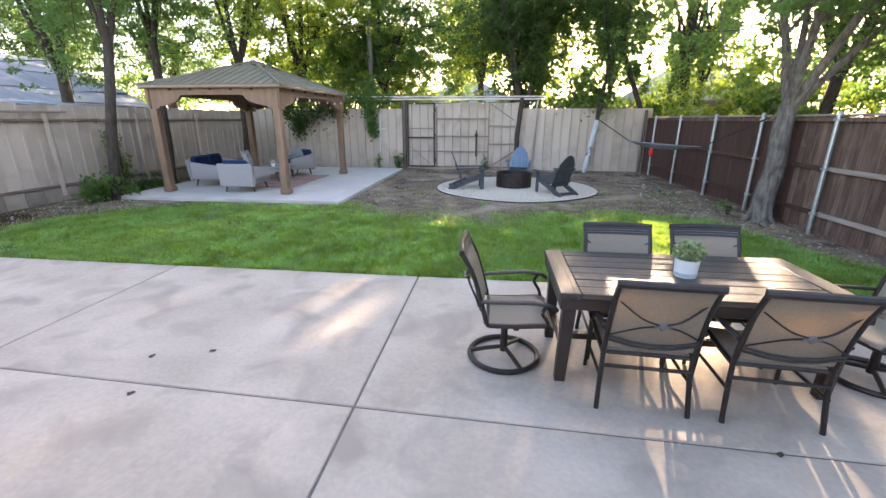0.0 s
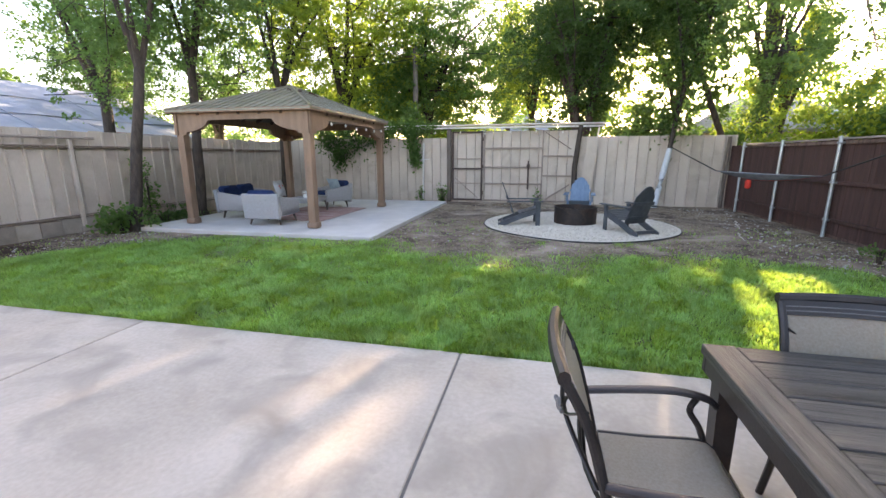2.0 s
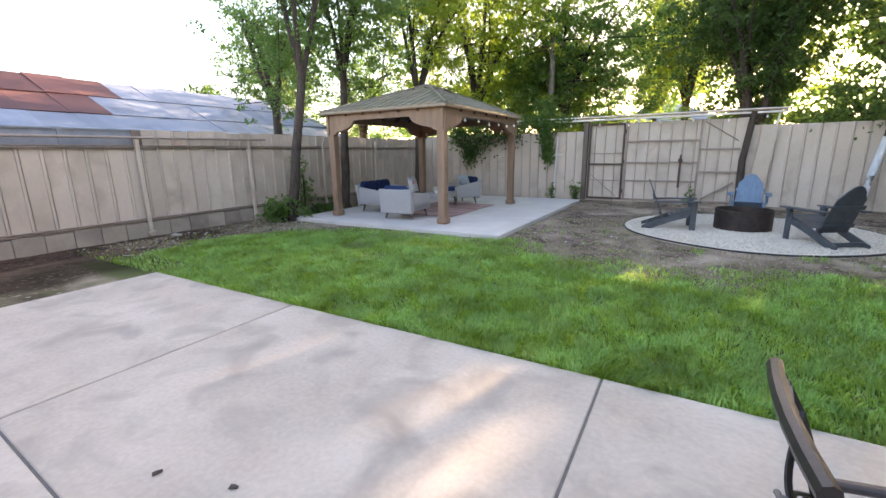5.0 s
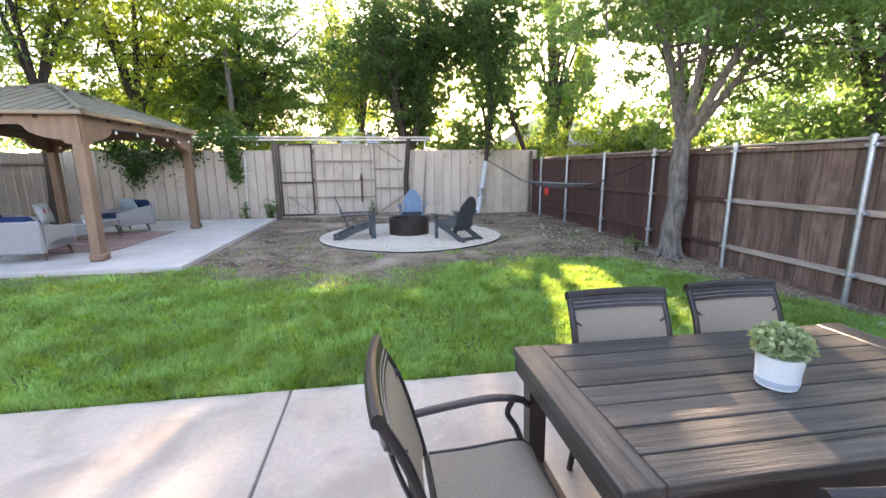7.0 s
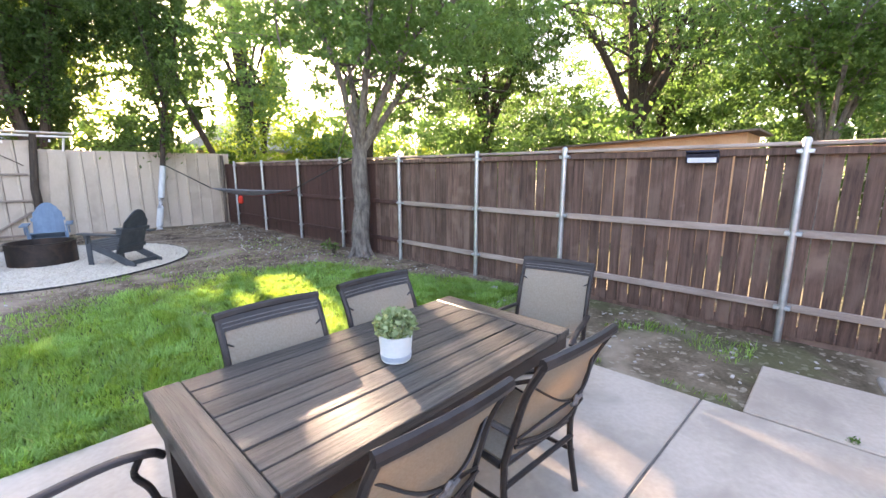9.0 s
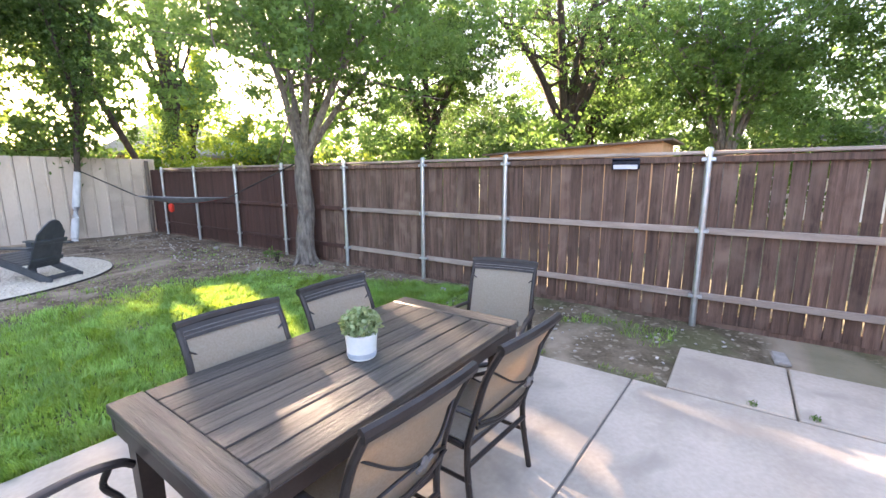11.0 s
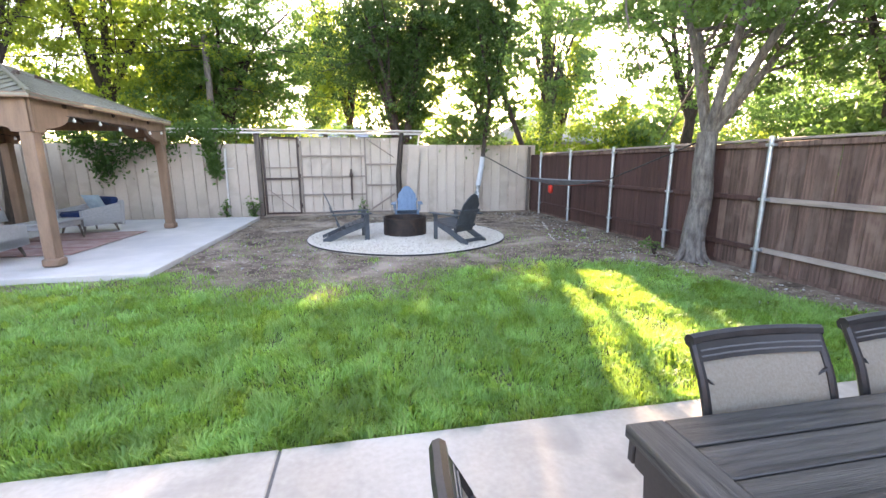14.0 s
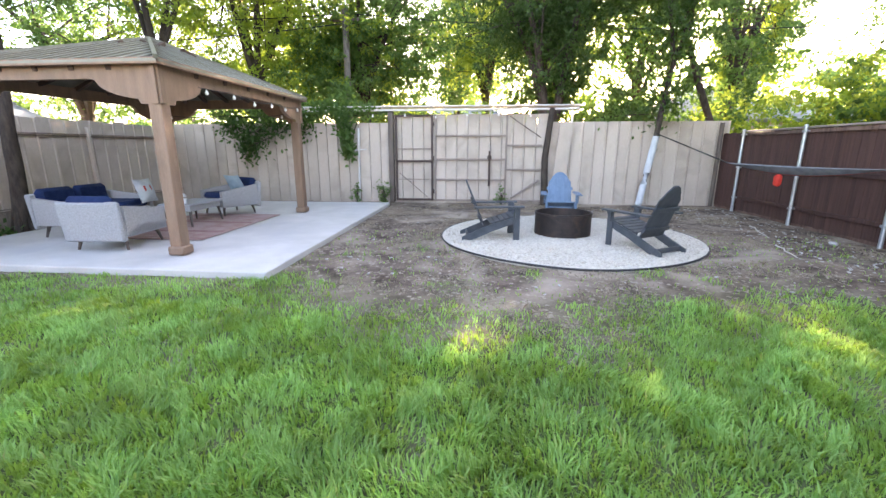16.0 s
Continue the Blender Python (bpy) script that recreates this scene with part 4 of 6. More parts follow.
def dining_chair(swivel, label, m):
    """Sling chair with arms that faces +y."""
    c = thing("dining_chair", label, "chair", m, "chairs round the dining table")
    back = [(p.y, p.z) for p in smooth_line([(0, -0.21, 0.40), (0, -0.25, 0.56), (0, -0.31, 0.76), (0, -0.39, 0.915)], 4)]
    seat = [(p.y, p.z) for p in smooth_line([(0, 0.25, 0.385), (0, 0.19, 0.415), (0, 0.0, 0.40), (0, -0.19, 0.395)], 4)]
    part("seat", Geo().sheet(sling_rows(seat, 0.245, 0.0), 0.012), SLING, c, "taut woven sling seat")
    part("backrest", Geo().sheet([[(0.25 * u, y - 0.02 * (1 - u * u), z) for u in (-1, -0.6, -0.2, 0.2, 0.6, 1)] for y, z in back[1:]], 0.008), SLING, c, "woven sling back")
    for s in (-1, 1):
        part("side_frame", Geo().tube([(s * 0.26, y, z) for y, z in back] , 0.017, 8), CHAIR_METAL, c)
        part("seat_rail", Geo().tube([(s * 0.26, y, z - 0.01) for y, z in seat], 0.016, 8), CHAIR_METAL, c)
        arm = smooth_line([(s * 0.275, -0.25, 0.575), (s * 0.295, -0.08, 0.587), (s * 0.305, 0.10, 0.597), (s * 0.305, 0.22, 0.578), (s * 0.305, 0.262, 0.548)], 4)
        part("armrest", Geo().tube(arm, 0.021, 8, flat=0.65), CHAIR_METAL, c)
        part("arm_support", Geo().tube(smooth_line([(s * 0.303, 0.19, 0.582), (s * 0.30, 0.165, 0.52), (s * 0.285, 0.20, 0.46), (s * 0.265, 0.22, 0.40)], 4), 0.013, 8), CHAIR_METAL, c)
        if not swivel:
            part("front_leg", Geo().tube([(s * 0.262, 0.22, 0.40), (s * 0.27, 0.25, 0)], [0.017, 0.014], 8), CHAIR_METAL, c)
            part("rear_leg", Geo().tube(smooth_line([(s * 0.26, -0.21, 0.42), (s * 0.262, -0.215, 0.25), (s * 0.272, -0.255, 0)], 4), 0.016, 8), CHAIR_METAL, c)
    part("top_rail", Geo().tube([(0.275 * u, -0.388 - 0.02 * (1 - u * u), 0.915 + 0.006 * (1 - u * u)) for u in (-1, -0.6, -0.2, 0.2, 0.6, 1)], 0.021, 8, flat=1.2), CHAIR_METAL, c)
    part("top_band", Geo().sheet([[(0.255 * u, y + 0.003 - 0.02 * (1 - u * u), z) for u in (-1, -0.5, 0, 0.5, 1)] for y, z in ((-0.352, 0.85), (-0.38, 0.91))], 0.014), CHAIR_METAL, c)
    for z, y in ((0.888, -0.363), (0.87, -0.354)):
        part("trim_line", Geo().tube([(0.25 * u, y + 0.004 - 0.02 * (1 - u * u), z) for u in (-1, -0.5, 0, 0.5, 1)], 0.003, 6), TRIM_LINE, c, "thin grey trim line")
    # crossed bands behind the back
    for s in (-1, 1):
        curve = smooth_line([(s * 0.25, -0.30 - 0.015, 0.80), (s * 0.11, -0.355, 0.70), (0, -0.36, 0.665), (-s * 0.11, -0.335, 0.63), (-s * 0.25, -0.265, 0.54)], 4)
        part("cross_band", Geo().tube(curve, 0.009, 6, flat=0.6), CHAIR_METAL, c)
    for z0, y0 in ((0.53, -0.29), (0.50, -0.275)):
        part("lower_band", Geo().tube([(0.25 * u, y0 - 0.02 * (1 - u * u) + 0.02, z0 - 0.03 * (1 - u * u)) for u in (-1, -0.5, 0, 0.5, 1)], 0.008, 6), CHAIR_METAL, c)
    part("medallion", Geo().lathe([(0.022, -0.006), (0.026, 0), (0.018, 0.008)], n=10).tube([(-0.05, 0, 0), (0.05, 0, 0.004)], 0.008, 6), TRIM_LINE, c, "small grey cast knot", pose(0, -0.375, 0.665, 90, 0, 12))
    for y, z in ((0.245, 0.375), (-0.20, 0.385)):
        part("cross_bar", Geo().tube([(-0.26, y, z), (0.26, y, z)], 0.014, 8), CHAIR_METAL, c)
    if swivel:
        part("seat_mount", Geo().box((0, 0.0, 0.345), (0.30, 0.22, 0.035), ch=0.008).box((0, 0.0, 0.365), (0.5, 0.04, 0.03), ch=0.005), CHAIR_METAL, c)
        part("column", Geo().tube([(0, -0.07, 0.05), (0, -0.07, 0.34)], [0.03, 0.024], 12), CHAIR_METAL, c)
        rg = Geo().tube([(0.262 * math.cos(a), 0.262 * math.sin(a) - 0.07, 0.021) for a in (2 * math.pi * i / 40 for i in range(40))], 0.021, 8, closed=True)
        base = part("base_ring", rg, CHAIR_METAL, c)
        for k in range(3):
            a = k * 2.094 + 0.5
            part("spoke", Geo().tube([(0.0, -0.07, 0.085), (0.13 * math.cos(a), 0.13 * math.sin(a) - 0.07, 0.06), (0.257 * math.cos(a), 0.257 * math.sin(a) - 0.07, 0.028)], 0.017, 8), CHAIR_METAL, base)
    else:
        for s in (-1, 1):
            part("side_stretcher", Geo().tube([(s * 0.267, 0.24, 0.20), (s * 0.265, -0.235, 0.22)], 0.011, 6), CHAIR_METAL, c)
        part("rear_stretcher", Geo().tube([(-0.262, -0.22, 0.30), (0.262, -0.22, 0.30)], 0.013, 8), CHAIR_METAL, c)
    return c


dining_chair(True, "bronze swivel patio chair with tan sling seat on a ring base", pose(0.51, 3.05, 0, 0, 0, -89.5))
dining_chair(True, "bronze swivel patio chair with tan sling seat on a ring base", pose(2.98, 3.05, 0, 0, 0, 101))
ch = dining_chair(False, "bronze patio chair with tan sling seat and four legs", pose(1.31, 2.73, 0, 0, 0, -3))
copy_thing(ch, pose(2.05, 2.68, 0, 0, 0, -4))
copy_thing(ch, pose(1.365, 3.325, 0, 0, 0, 179))
copy_thing(ch, pose(2.08, 3.355, 0, 0, 0, 180))

# ---- hammock and string lights ----
A0, A1 = Vector((3.72, 15.70, 1.83)), Vector((5.17, 8.47, 1.85))
ham = thing("hammock", "grey and red hammock strung between two trees", "hammock", pose(0, 0, 0))
P0, P1 = Vector((4.15, 13.15, 1.19)), Vector((5.12, 10.85, 1.17))
part("strap", Geo().tube([A0, P0], 0.014, 6), CABLE, ham, "dark hanging strap")
part("strap", Geo().tube([A1, P1], 0.014, 6), CABLE, ham, "dark hanging strap")
rows_a, rows_b, rows_c = [], [], []
side = (P1 - P0).cross(Vector((0, 0, 1))).normalized()
for i in range(13):
    t = i / 12
    c = P0.lerp(P1, t) - Vector((0, 0, 0.16 * math.sin(math.pi * t)))
    w = 0.03 + 0.15 * math.sin(math.pi * t) ** 0.6
    for rows, u0, u1 in ((rows_a, -1, -0.3), (rows_b, -0.3, 0.3), (rows_c, 0.3, 1)):
        rows.append([c + side * (w * u) + Vector((0, 0, 0.14 * math.sin(math.pi * t) * u * u)) for u in (u0, (u0 + u1) / 2, u1)])
part("cloth", Geo().sheet(rows_b, 0.006), HAM_STRIPE, ham, "faded red middle strip")
part("cloth", Geo().sheet(rows_a, 0.006), HAM_GREY, ham)
part("cloth", Geo().sheet(rows_c, 0.006), HAM_GREY, ham)
bag = P0.lerp(P1, 0.44) - Vector((0.1, 0, 0.15))
part("stuff_sack", Geo().box(bag - Vector((0.02, 0, 0.10)), (0.10, 0.13, 0.2), ch=0.035), RED_CLOTH, ham, "bright red stuff sack")


def light_string(name, pts, n, sag):
    s = thing(name, "black cable with frosted globe bulbs", "string lights", pose(0, 0, 0))
    line = []
    for a, b in zip(pts, pts[1:]):
        a, b = Vector(a), Vector(b)
        line += [a.lerp(b, i / 8) - Vector((0, 0, sag * 4 * (i / 8) * (1 - i / 8))) for i in range(8)]
    line.append(Vector(pts[-1]))
    part("cable", Geo().tube(line, 0.006, 5), CABLE, s)
    bm_ = Geo().lathe([(0.005, -0.075), (0.02, -0.068), (0.026, -0.048), (0.02, -0.028), (0.011, -0.02), (0.011, 0.0)], n=12).done("bulb", BULB)
    for k in range(n):
        f = (k + 0.5) / n * (len(line) - 1)
        i = int(f)
        p = line[i].lerp(line[i + 1], f - i)
        part("bulb", bm_, BULB, s, m=Matrix.Translation(p - Vector((0, 0, 0.005))))
    return s


light_string("string_lights", [(-5.9, Y - 0.2, 2.42), (-3.1, Y - 0.2, 2.42), (-0.6, Y - 0.2, 2.42), (1.9, Y - 0.2, 2.46)], 9, 0.10)
gzx, gzy = GX + GW + 0.13, GY
light_string("string_lights", [(gzx - 0.1, GY - GD - 0.1, 2.38), (gzx, GY - 0.6, 2.30), (gzx, GY + 0.8, 2.28), (gzx, GY + GD + 0.1, 2.34)], 7, 0.05)
light_string("string_lights", [(GX - GW, GY + GD - 0.1, 2.2), (GX, GY + GD - 0.1, 2.15), (GX + GW, GY + GD - 0.1, 2.2)], 6, 0.06)


# ---- trees ----
# openings in the crowns, by their place across and along the sun's way on the ground, and how open they are
SUN_GAPS = (
    (0.60, 1.27, 3.2, 8.2, 1.0), (0.20, 0.46, 4.6, 7.2, 1.0), (1.58, 1.98, 5.0, 6.6, 1.0),
    (1.22, 1.52, -0.5, 1.6, 1.0), (0.25, 0.75, -0.6, 0.5, 0.75), (0.9, 1.15, -0.6, 0.6, 0.8),
    (1.5, 2.45, -4.0, 2.9, 1.0), (2.55, 3.4, -4.0, 3.1, 1.0),
    (-2.75, -2.45, 3.6, 4.5, 0.8), (-2.3, -1.9, 3.2, 4.35, 0.85), (-4.2, -3.95, 3.3, 4.35, 0.75), (-6.75, -6.5, 3.9, 4.4, 0.8), (-5.75, -5.5, 4.0, 4.65, 0.8),
    (4.6, 7.6, -6.0, 6.0, 1.0),
)


def gap_strip(c):
    """True for leaves in the openings through which the low sun reaches the lawn and patio."""
    g = c - np.outer(c[:, 2] / SUN.z, np.array(SUN))
    u = g[:, 0] - g[:, 1] * (SUN.x / SUN.y)
    y = g[:, 1]
    w = 0.05 * np.sin(y * 2.3)
    chance = np.modf(np.abs(np.sin(c @ np.array((12.9, 78.2, 37.7))) * 4375.5))[0]
    cut = np.zeros(len(c), bool)
    for u0, u1, y0, y1, share in SUN_GAPS:
        cut |= (u > u0 + w) & (u < u1 + w) & (y > y0) & (y < y1) & (chance < share)
    return cut


def clumps(ends, spread, n, leaf, rs):
    """Leaf centres in small flattened tufts scattered round the twig ends."""
    m = max(6, n // 34)
    mid = ends[rs.randint(0, len(ends), m)] + rs.normal(size=(m, 3)).clip(-1.8, 1.8) * spread
    size = rs.uniform(1.6, 4.0, m) * leaf
    k = rs.randint(0, m, n)
    d = rs.normal(size=(n, 3))
    d = d / np.linalg.norm(d, axis=1, keepdims=True) * (rs.uniform(0, 1, n) ** 0.45)[:, None]
    d[:, 2] *= 0.6
    return mid[k] + d * size[k][:, None]


def tree(label, base, height, r, seed, crown, leaves, leaf=0.11, fork=2.2, lean=(0, 0), limbs=4, bark=None, mat=None, white=0.0, low=None, name="tree", limb_r=0.55):
    """Trunk, limbs and twigs that reach into an ellipsoid crown (centre offset, radii), with leaves in clumps at their ends."""
    R = random.Random(seed)
    bark, mat = bark or BARK, mat or LEAF_GREEN
    t = thing(name, label, "tree", pose(*base))
    g = Geo()
    top = Vector((lean[0] * fork / height, lean[1] * fork / height, fork))
    trunk = [Vector((0, 0, -0.06)), Vector((0, 0, 0.10))] + [top * f + Vector((R.uniform(-1, 1), R.uniform(-1, 1), 0)) * r * 0.35 for f in (0.25, 0.5, 0.75)] + [top]
    g.tube(smooth_line(trunk, 3), [r * (1.75 - 0.45 * min(1, i / 2)) if i < 3 else r * (1.3 - 0.35 * i / 15) for i in range(16)], 10)
    if not white:
        for k in range(5):
            a = k * 1.26 + R.random()
            g.tube([Vector((math.cos(a) * r * 2.3, math.sin(a) * r * 2.3, -0.05)), Vector((math.cos(a) * r * 1.25, math.sin(a) * r * 1.25, 0.10)), Vector((math.cos(a) * r * 0.7, math.sin(a) * r * 0.7, 0.45))], [r * 0.2, r * 0.38, r * 0.25], 6)
    cc, cr = Vector(crown[0]), Vector(crown[1])
    ends = []
    for k in range(limbs):
        a = 2 * math.pi * (k + R.uniform(-0.25, 0.25)) / limbs
        e = cc + Vector((cr.x * 0.6 * math.cos(a), cr.y * 0.6 * math.sin(a), cr.z * R.uniform(-0.1, 0.75)))
        mid = top.lerp(e, 0.45) + Vector((R.uniform(-0.2, 0.2), R.uniform(-0.2, 0.2), 0.25 + 0.05 * height * R.random()))
        line = smooth_line([top - Vector((0, 0, 0.1)), mid, e], 5)
        g.tube(line, [r * limb_r * (1.25 - 0.95 * i / (len(line) - 1)) for i in range(len(line))], 8)
        for j in range(6):
            p = line[min(len(line) - 1, 3 + j * (len(line) - 3) // 6)]
            q = cc + Vector((R.gauss(0, 0.52) * cr.x, R.gauss(0, 0.52) * cr.y, R.gauss(0.0, 0.5) * cr.z))
            q = p.lerp(q, 0.75)
            tw = smooth_line([p, p.lerp(q, 0.5) + Vector((R.uniform(-0.2, 0.2), R.uniform(-0.2, 0.2), 0.15)), q], 3)
            g.tube(tw, [r * 0.20 * (1 - 0.8 * i / (len(tw) - 1)) for i in range(len(tw))], 5)
            ends += [q, p.lerp(q, 0.65)]
        ends.append(e)
    for k in range(limbs * 7):
        d = Vector((R.gauss(0, 1), R.gauss(0, 1), R.gauss(0, 1))).normalized() * R.uniform(0.55, 1.0)
        ends.append(cc + Vector((d.x * cr.x, d.y * cr.y, d.z * cr.z)))
    if white:
        tr = part("trunk", g, bark, t)
        part("painted_base", Geo().tube(smooth_line(trunk, 3)[:10], [0.004 + (r * (1.75 - 0.45 * min(1, i / 2)) if i < 3 else r * (1.3 - 0.35 * i / 15)) * 1.03 for i in range(10)], 10), LIME, tr, "whitewashed foot of the trunk")
    else:
        part("trunk", g, bark, t)
    rs = np.random.RandomState(seed)
    E_ = np.array([tuple(e) for e in ends])
    spread = 0.15 * np.array(tuple(cr)) + 0.1
    leaf *= 0.84
    c = clumps(E_, spread, int(leaves * 2.3), leaf, rs)
    if low is not None:
        c = c[c[:, 2] > low]
    c = c[~gap_strip(c + np.array(base))]
    if base[1] > 16.2:
        c = c[(c[:, 1] + base[1] > 16.5) | (c[:, 2] > 3.2)]
    part("crown", leaf_mesh("crown", c, leaf, seed + 1, mat), mat, t)
    return t


tree("grey-barked shade tree with low forking limbs by the cedar fence", (5.24, 8.37, -0.04), 8.5, 0.148, 11, ((0.9, 0.2, 4.9), (3.6, 3.6, 2.6)), 34000, 0.10, 2.05, (0.35, 0.2), 5, BARK, LEAF_GREEN, low=2.7, limb_r=0.42)
tree("slim tree with a whitewashed trunk at the back fence", (3.52, 15.80, -0.04), 9, 0.066, 12, ((0.7, 0.6, 6.2), (1.9, 2.0, 3.0)), 12000, 0.11, 3.6, (1.3, 0.3), 3, BARK_DARK, LEAF_DARK, white=1.0, low=2.3)
tree("leaning slim tree in the fence corner", (6.32, 16.6, -0.04), 8, 0.085, 13, ((-2.4, 0.2, 6.4), (1.8, 2.0, 1.8)), 3600, 0.12, 4.2, (-3.3, 0.1), 3, BARK_DARK, LEAF_GREEN, low=3.2)
tree("dark many-stemmed tree behind the gates", (1.35, 17.1, -0.04), 10, 0.19, 14, ((-0.3, 0.4, 5.6), (2.6, 2.2, 3.4)), 22000, 0.12, 1.6, (-0.2, 0.2), 6, BARK_DARK, LEAF_DARK, low=2.4)
tree("tall ivy-clad tree behind the cedar fence", (10.0, 25.0, -0.04), 15, 0.28, 15, ((0.0, 0.5, 13.0), (3.3, 3.3, 2.5)), 6000, 0.18, 9.0, (-0.5, 0), 4, BARK_DARK, LEAF_GREEN, low=6)
tree("green tree behind the back fence", (-4.6, 19.0, -0.04), 10, 0.15, 16, ((0.2, 0.6, 5.0), (3.4, 2.2, 3.4)), 21000, 0.13, 3.2, (0.1, 0.2), 5, BARK_DARK, LEAF_GREEN, low=1.8)
tree("bright yellow-green tree behind the gazebo", (-8.2, 18.6, -0.04), 12, 0.18, 17, ((0.8, 0.2, 6.2), (4.0, 2.8, 4.0)), 21000, 0.14, 3.5, (0.2, 0), 5, BARK_DARK, LEAF_BRIGHT, low=2.5)
tree("slender tree in front of the tan metal fence", (-8.5, 8.85, -0.04), 8, 0.10, 18, ((0.1, 0.9, 5.8), (2.2, 2.2, 2.6)), 6500, 0.10, 3.4, (0.3, 1.3), 4, BARK_DARK, LEAF_GREEN, low=2.9)
tree("slender tree in front of the tan metal fence", (-8.95, 11.2, -0.04), 9, 0.105, 19, ((0.2, 0.4, 6.4), (2.2, 2.2, 2.8)), 9000, 0.12, 3.8, (0.2, 0.4), 4, BARK_DARK, LEAF_GREEN, low=3.2)
tree("ivy-clad tree in the fence corner by the gazebo", (-8.6, 14.6, -0.04), 9, 0.12, 20, ((0.1, 0.4, 6.4), (2.2, 2.2, 2.8)), 8000, 0.12, 3.6, (0.2, 0.2), 4, BARK_DARK, LEAF_BRIGHT, low=2.9)
tree("small tree beyond the tan metal fence", (-12.2, 11.6, -0.04), 8, 0.14, 21, ((0.0, 0.2, 4.6), (1.7, 1.8, 2.2)), 4500, 0.12, 3.0, (0.2, 0.1), 4, BARK_DARK, LEAF_GREEN, low=2.4)
tree("big dark-trunked tree beyond the cedar fence", (14.3, 6.5, -0.04), 12, 0.21, 22, ((0.2, 0.2, 7.2), (4.8, 4.8, 3.2)), 11000, 0.12, 3.0, (0.1, 0.2), 8, BARK_DARK, LEAF_GREEN, low=3.6, limb_r=0.62)
tree("big dark-trunked tree beyond the cedar fence", (16.6, 6.6, -0.04), 11, 0.17, 23, ((0.5, -1.5, 7.0), (4.4, 4.6, 3.0)), 10000, 0.12, 3.2, (0.2, -0.5), 7, BARK_DARK, LEAF_GREEN, low=3.8, limb_r=0.6)
tree("leafy tree beyond the cedar fence", (10.0, 14.4, -0.04), 10, 0.16, 24, ((0.3, 0.3, 5.6), (3.2, 3.2, 2.8)), 17000, 0.12, 2.9, (0.3, 0.2), 5, BARK_DARK, LEAF_GREEN, low=2.6)
tree("dark leafy tree beyond the cedar fence", (11.6, 10.2, -0.04), 9, 0.18, 25, ((0, 0, 5.4), (2.8, 2.8, 3.0)), 17000, 0.115, 2.8, (0.1, 0.1), 5, BARK_DARK, LEAF_DARK, low=2.2)
tree("leafy tree beyond the cedar fence", (13.2, 2.0, -0.04), 9, 0.10, 26, ((0.2, 0.1, 4.6), (2.6, 3.2, 2.4)), 18000, 0.115, 2.0, (0.1, 0.1), 7, BARK, LEAF_GREEN, low=2.1)
tree("leafy tree beyond the cedar fence", (12.4, -3.2, -0.04), 10, 0.22, 27, ((0.1, 0.6, 6.0), (3.4, 3.6, 3.0)), 20000, 0.12, 2.9, (0.1, 0.1), 5, BARK_DARK, LEAF_DARK, low=2.8)

tree("broad green tree beyond the tin barn", (-13.5, 17.5, -0.04), 10, 0.2, 28, ((0, 0, 5.2), (3.4, 2.6, 3.4)), 8000, 0.13, 2.6, (0.1, 0.1), 5, BARK_DARK, LEAF_GREEN, low=1.8)
tree("thin dark tree beyond the tin barn", (-18.5, 17.0, -0.04), 9, 0.16, 29, ((0, 0, 5.0), (2.4, 2.4, 2.6)), 7000, 0.15, 2.6, (0.1, 0.1), 5, BARK_DARK, LEAF_DARK, low=2.0)
# crowns added across the sun's way so less low sun leaks onto the lawn
for bx_, by_, sd in ((2.5, 24.5, 61), (6.5, 26.0, 62), (10.8, 25.0, 63), (-2.2, 29.0, 64), (9.0, 22.6, 66), (-0.6, 23.0, 67)):
    tree("tall sunlit tree added behind the back fence to screen low sun", (bx_, by_, -0.04), 11, 0.17, sd, ((0, 0, 6.6), (2.5, 2.3, 3.4)), 9000, 0.16, 3.4, (0.2, 0.1), 5, BARK_DARK, LEAF_BRIGHT if sd % 2 else LEAF_GREEN, low=2.6)

# ---- shrubs and creepers ----
def shrub(label, m, radii, n, leaf, seed, mat, stems=5, category="shrub", name="shrub"):
    s = thing(name, label, category, m)
    R = random.Random(seed)
    g = Geo()
    for k in range(stems):
        e = Vector((R.uniform(-0.6, 0.6) * radii[0], R.uniform(-0.6, 0.6) * radii[1], radii[2] * R.uniform(1.0, 1.7)))
        g.tube([Vector((e.x * 0.1, e.y * 0.1, -0.03)), e * 0.5 + Vector((0, 0, 0.1)), e], [0.014, 0.01, 0.004], 5)
    if stems:
        part("stems", g, BARK_DARK, s)
    rs = np.random.RandomState(seed)
    k = rs.normal(size=(14, 3)) * np.array(radii) * 0.5 + np.array([0, 0, radii[2]])
    c = k[rs.randint(0, 14, n)] + rs.normal(size=(n, 3)) * np.array(radii) * 0.28
    c = c[c[:, 2] > 0.0]
    part("foliage", leaf_mesh("foliage", c, leaf, seed, mat), mat, s)
    return s


shrub("broad-leaved green shrub at the foot of a tree", pose(-8.45, 8.55, -0.03), (0.36, 0.42, 0.32), 520, 0.12, 31, LEAF_GREEN)
shrub("low dark green plants beside the gazebo slab", pose(-8.75, 9.9, -0.03), (0.25, 0.7, 0.13), 420, 0.12, 32, LEAF_DARK)
shrub("climbing weed on the metal fence", pose(-9.2, 9.9, -0.03), (0.2, 0.25, 0.72), 420, 0.10, 33, LEAF_GREEN)
shrub("small weed at the foot of the back fence", pose(-3.3, 15.9, -0.03), (0.18, 0.12, 0.30), 260, 0.08, 34, LEAF_GREEN)
shrub("small weed at the foot of the back fence", pose(-4.1, 15.95, -0.03), (0.14, 0.1, 0.24), 120, 0.08, 35, LEAF_GREEN)
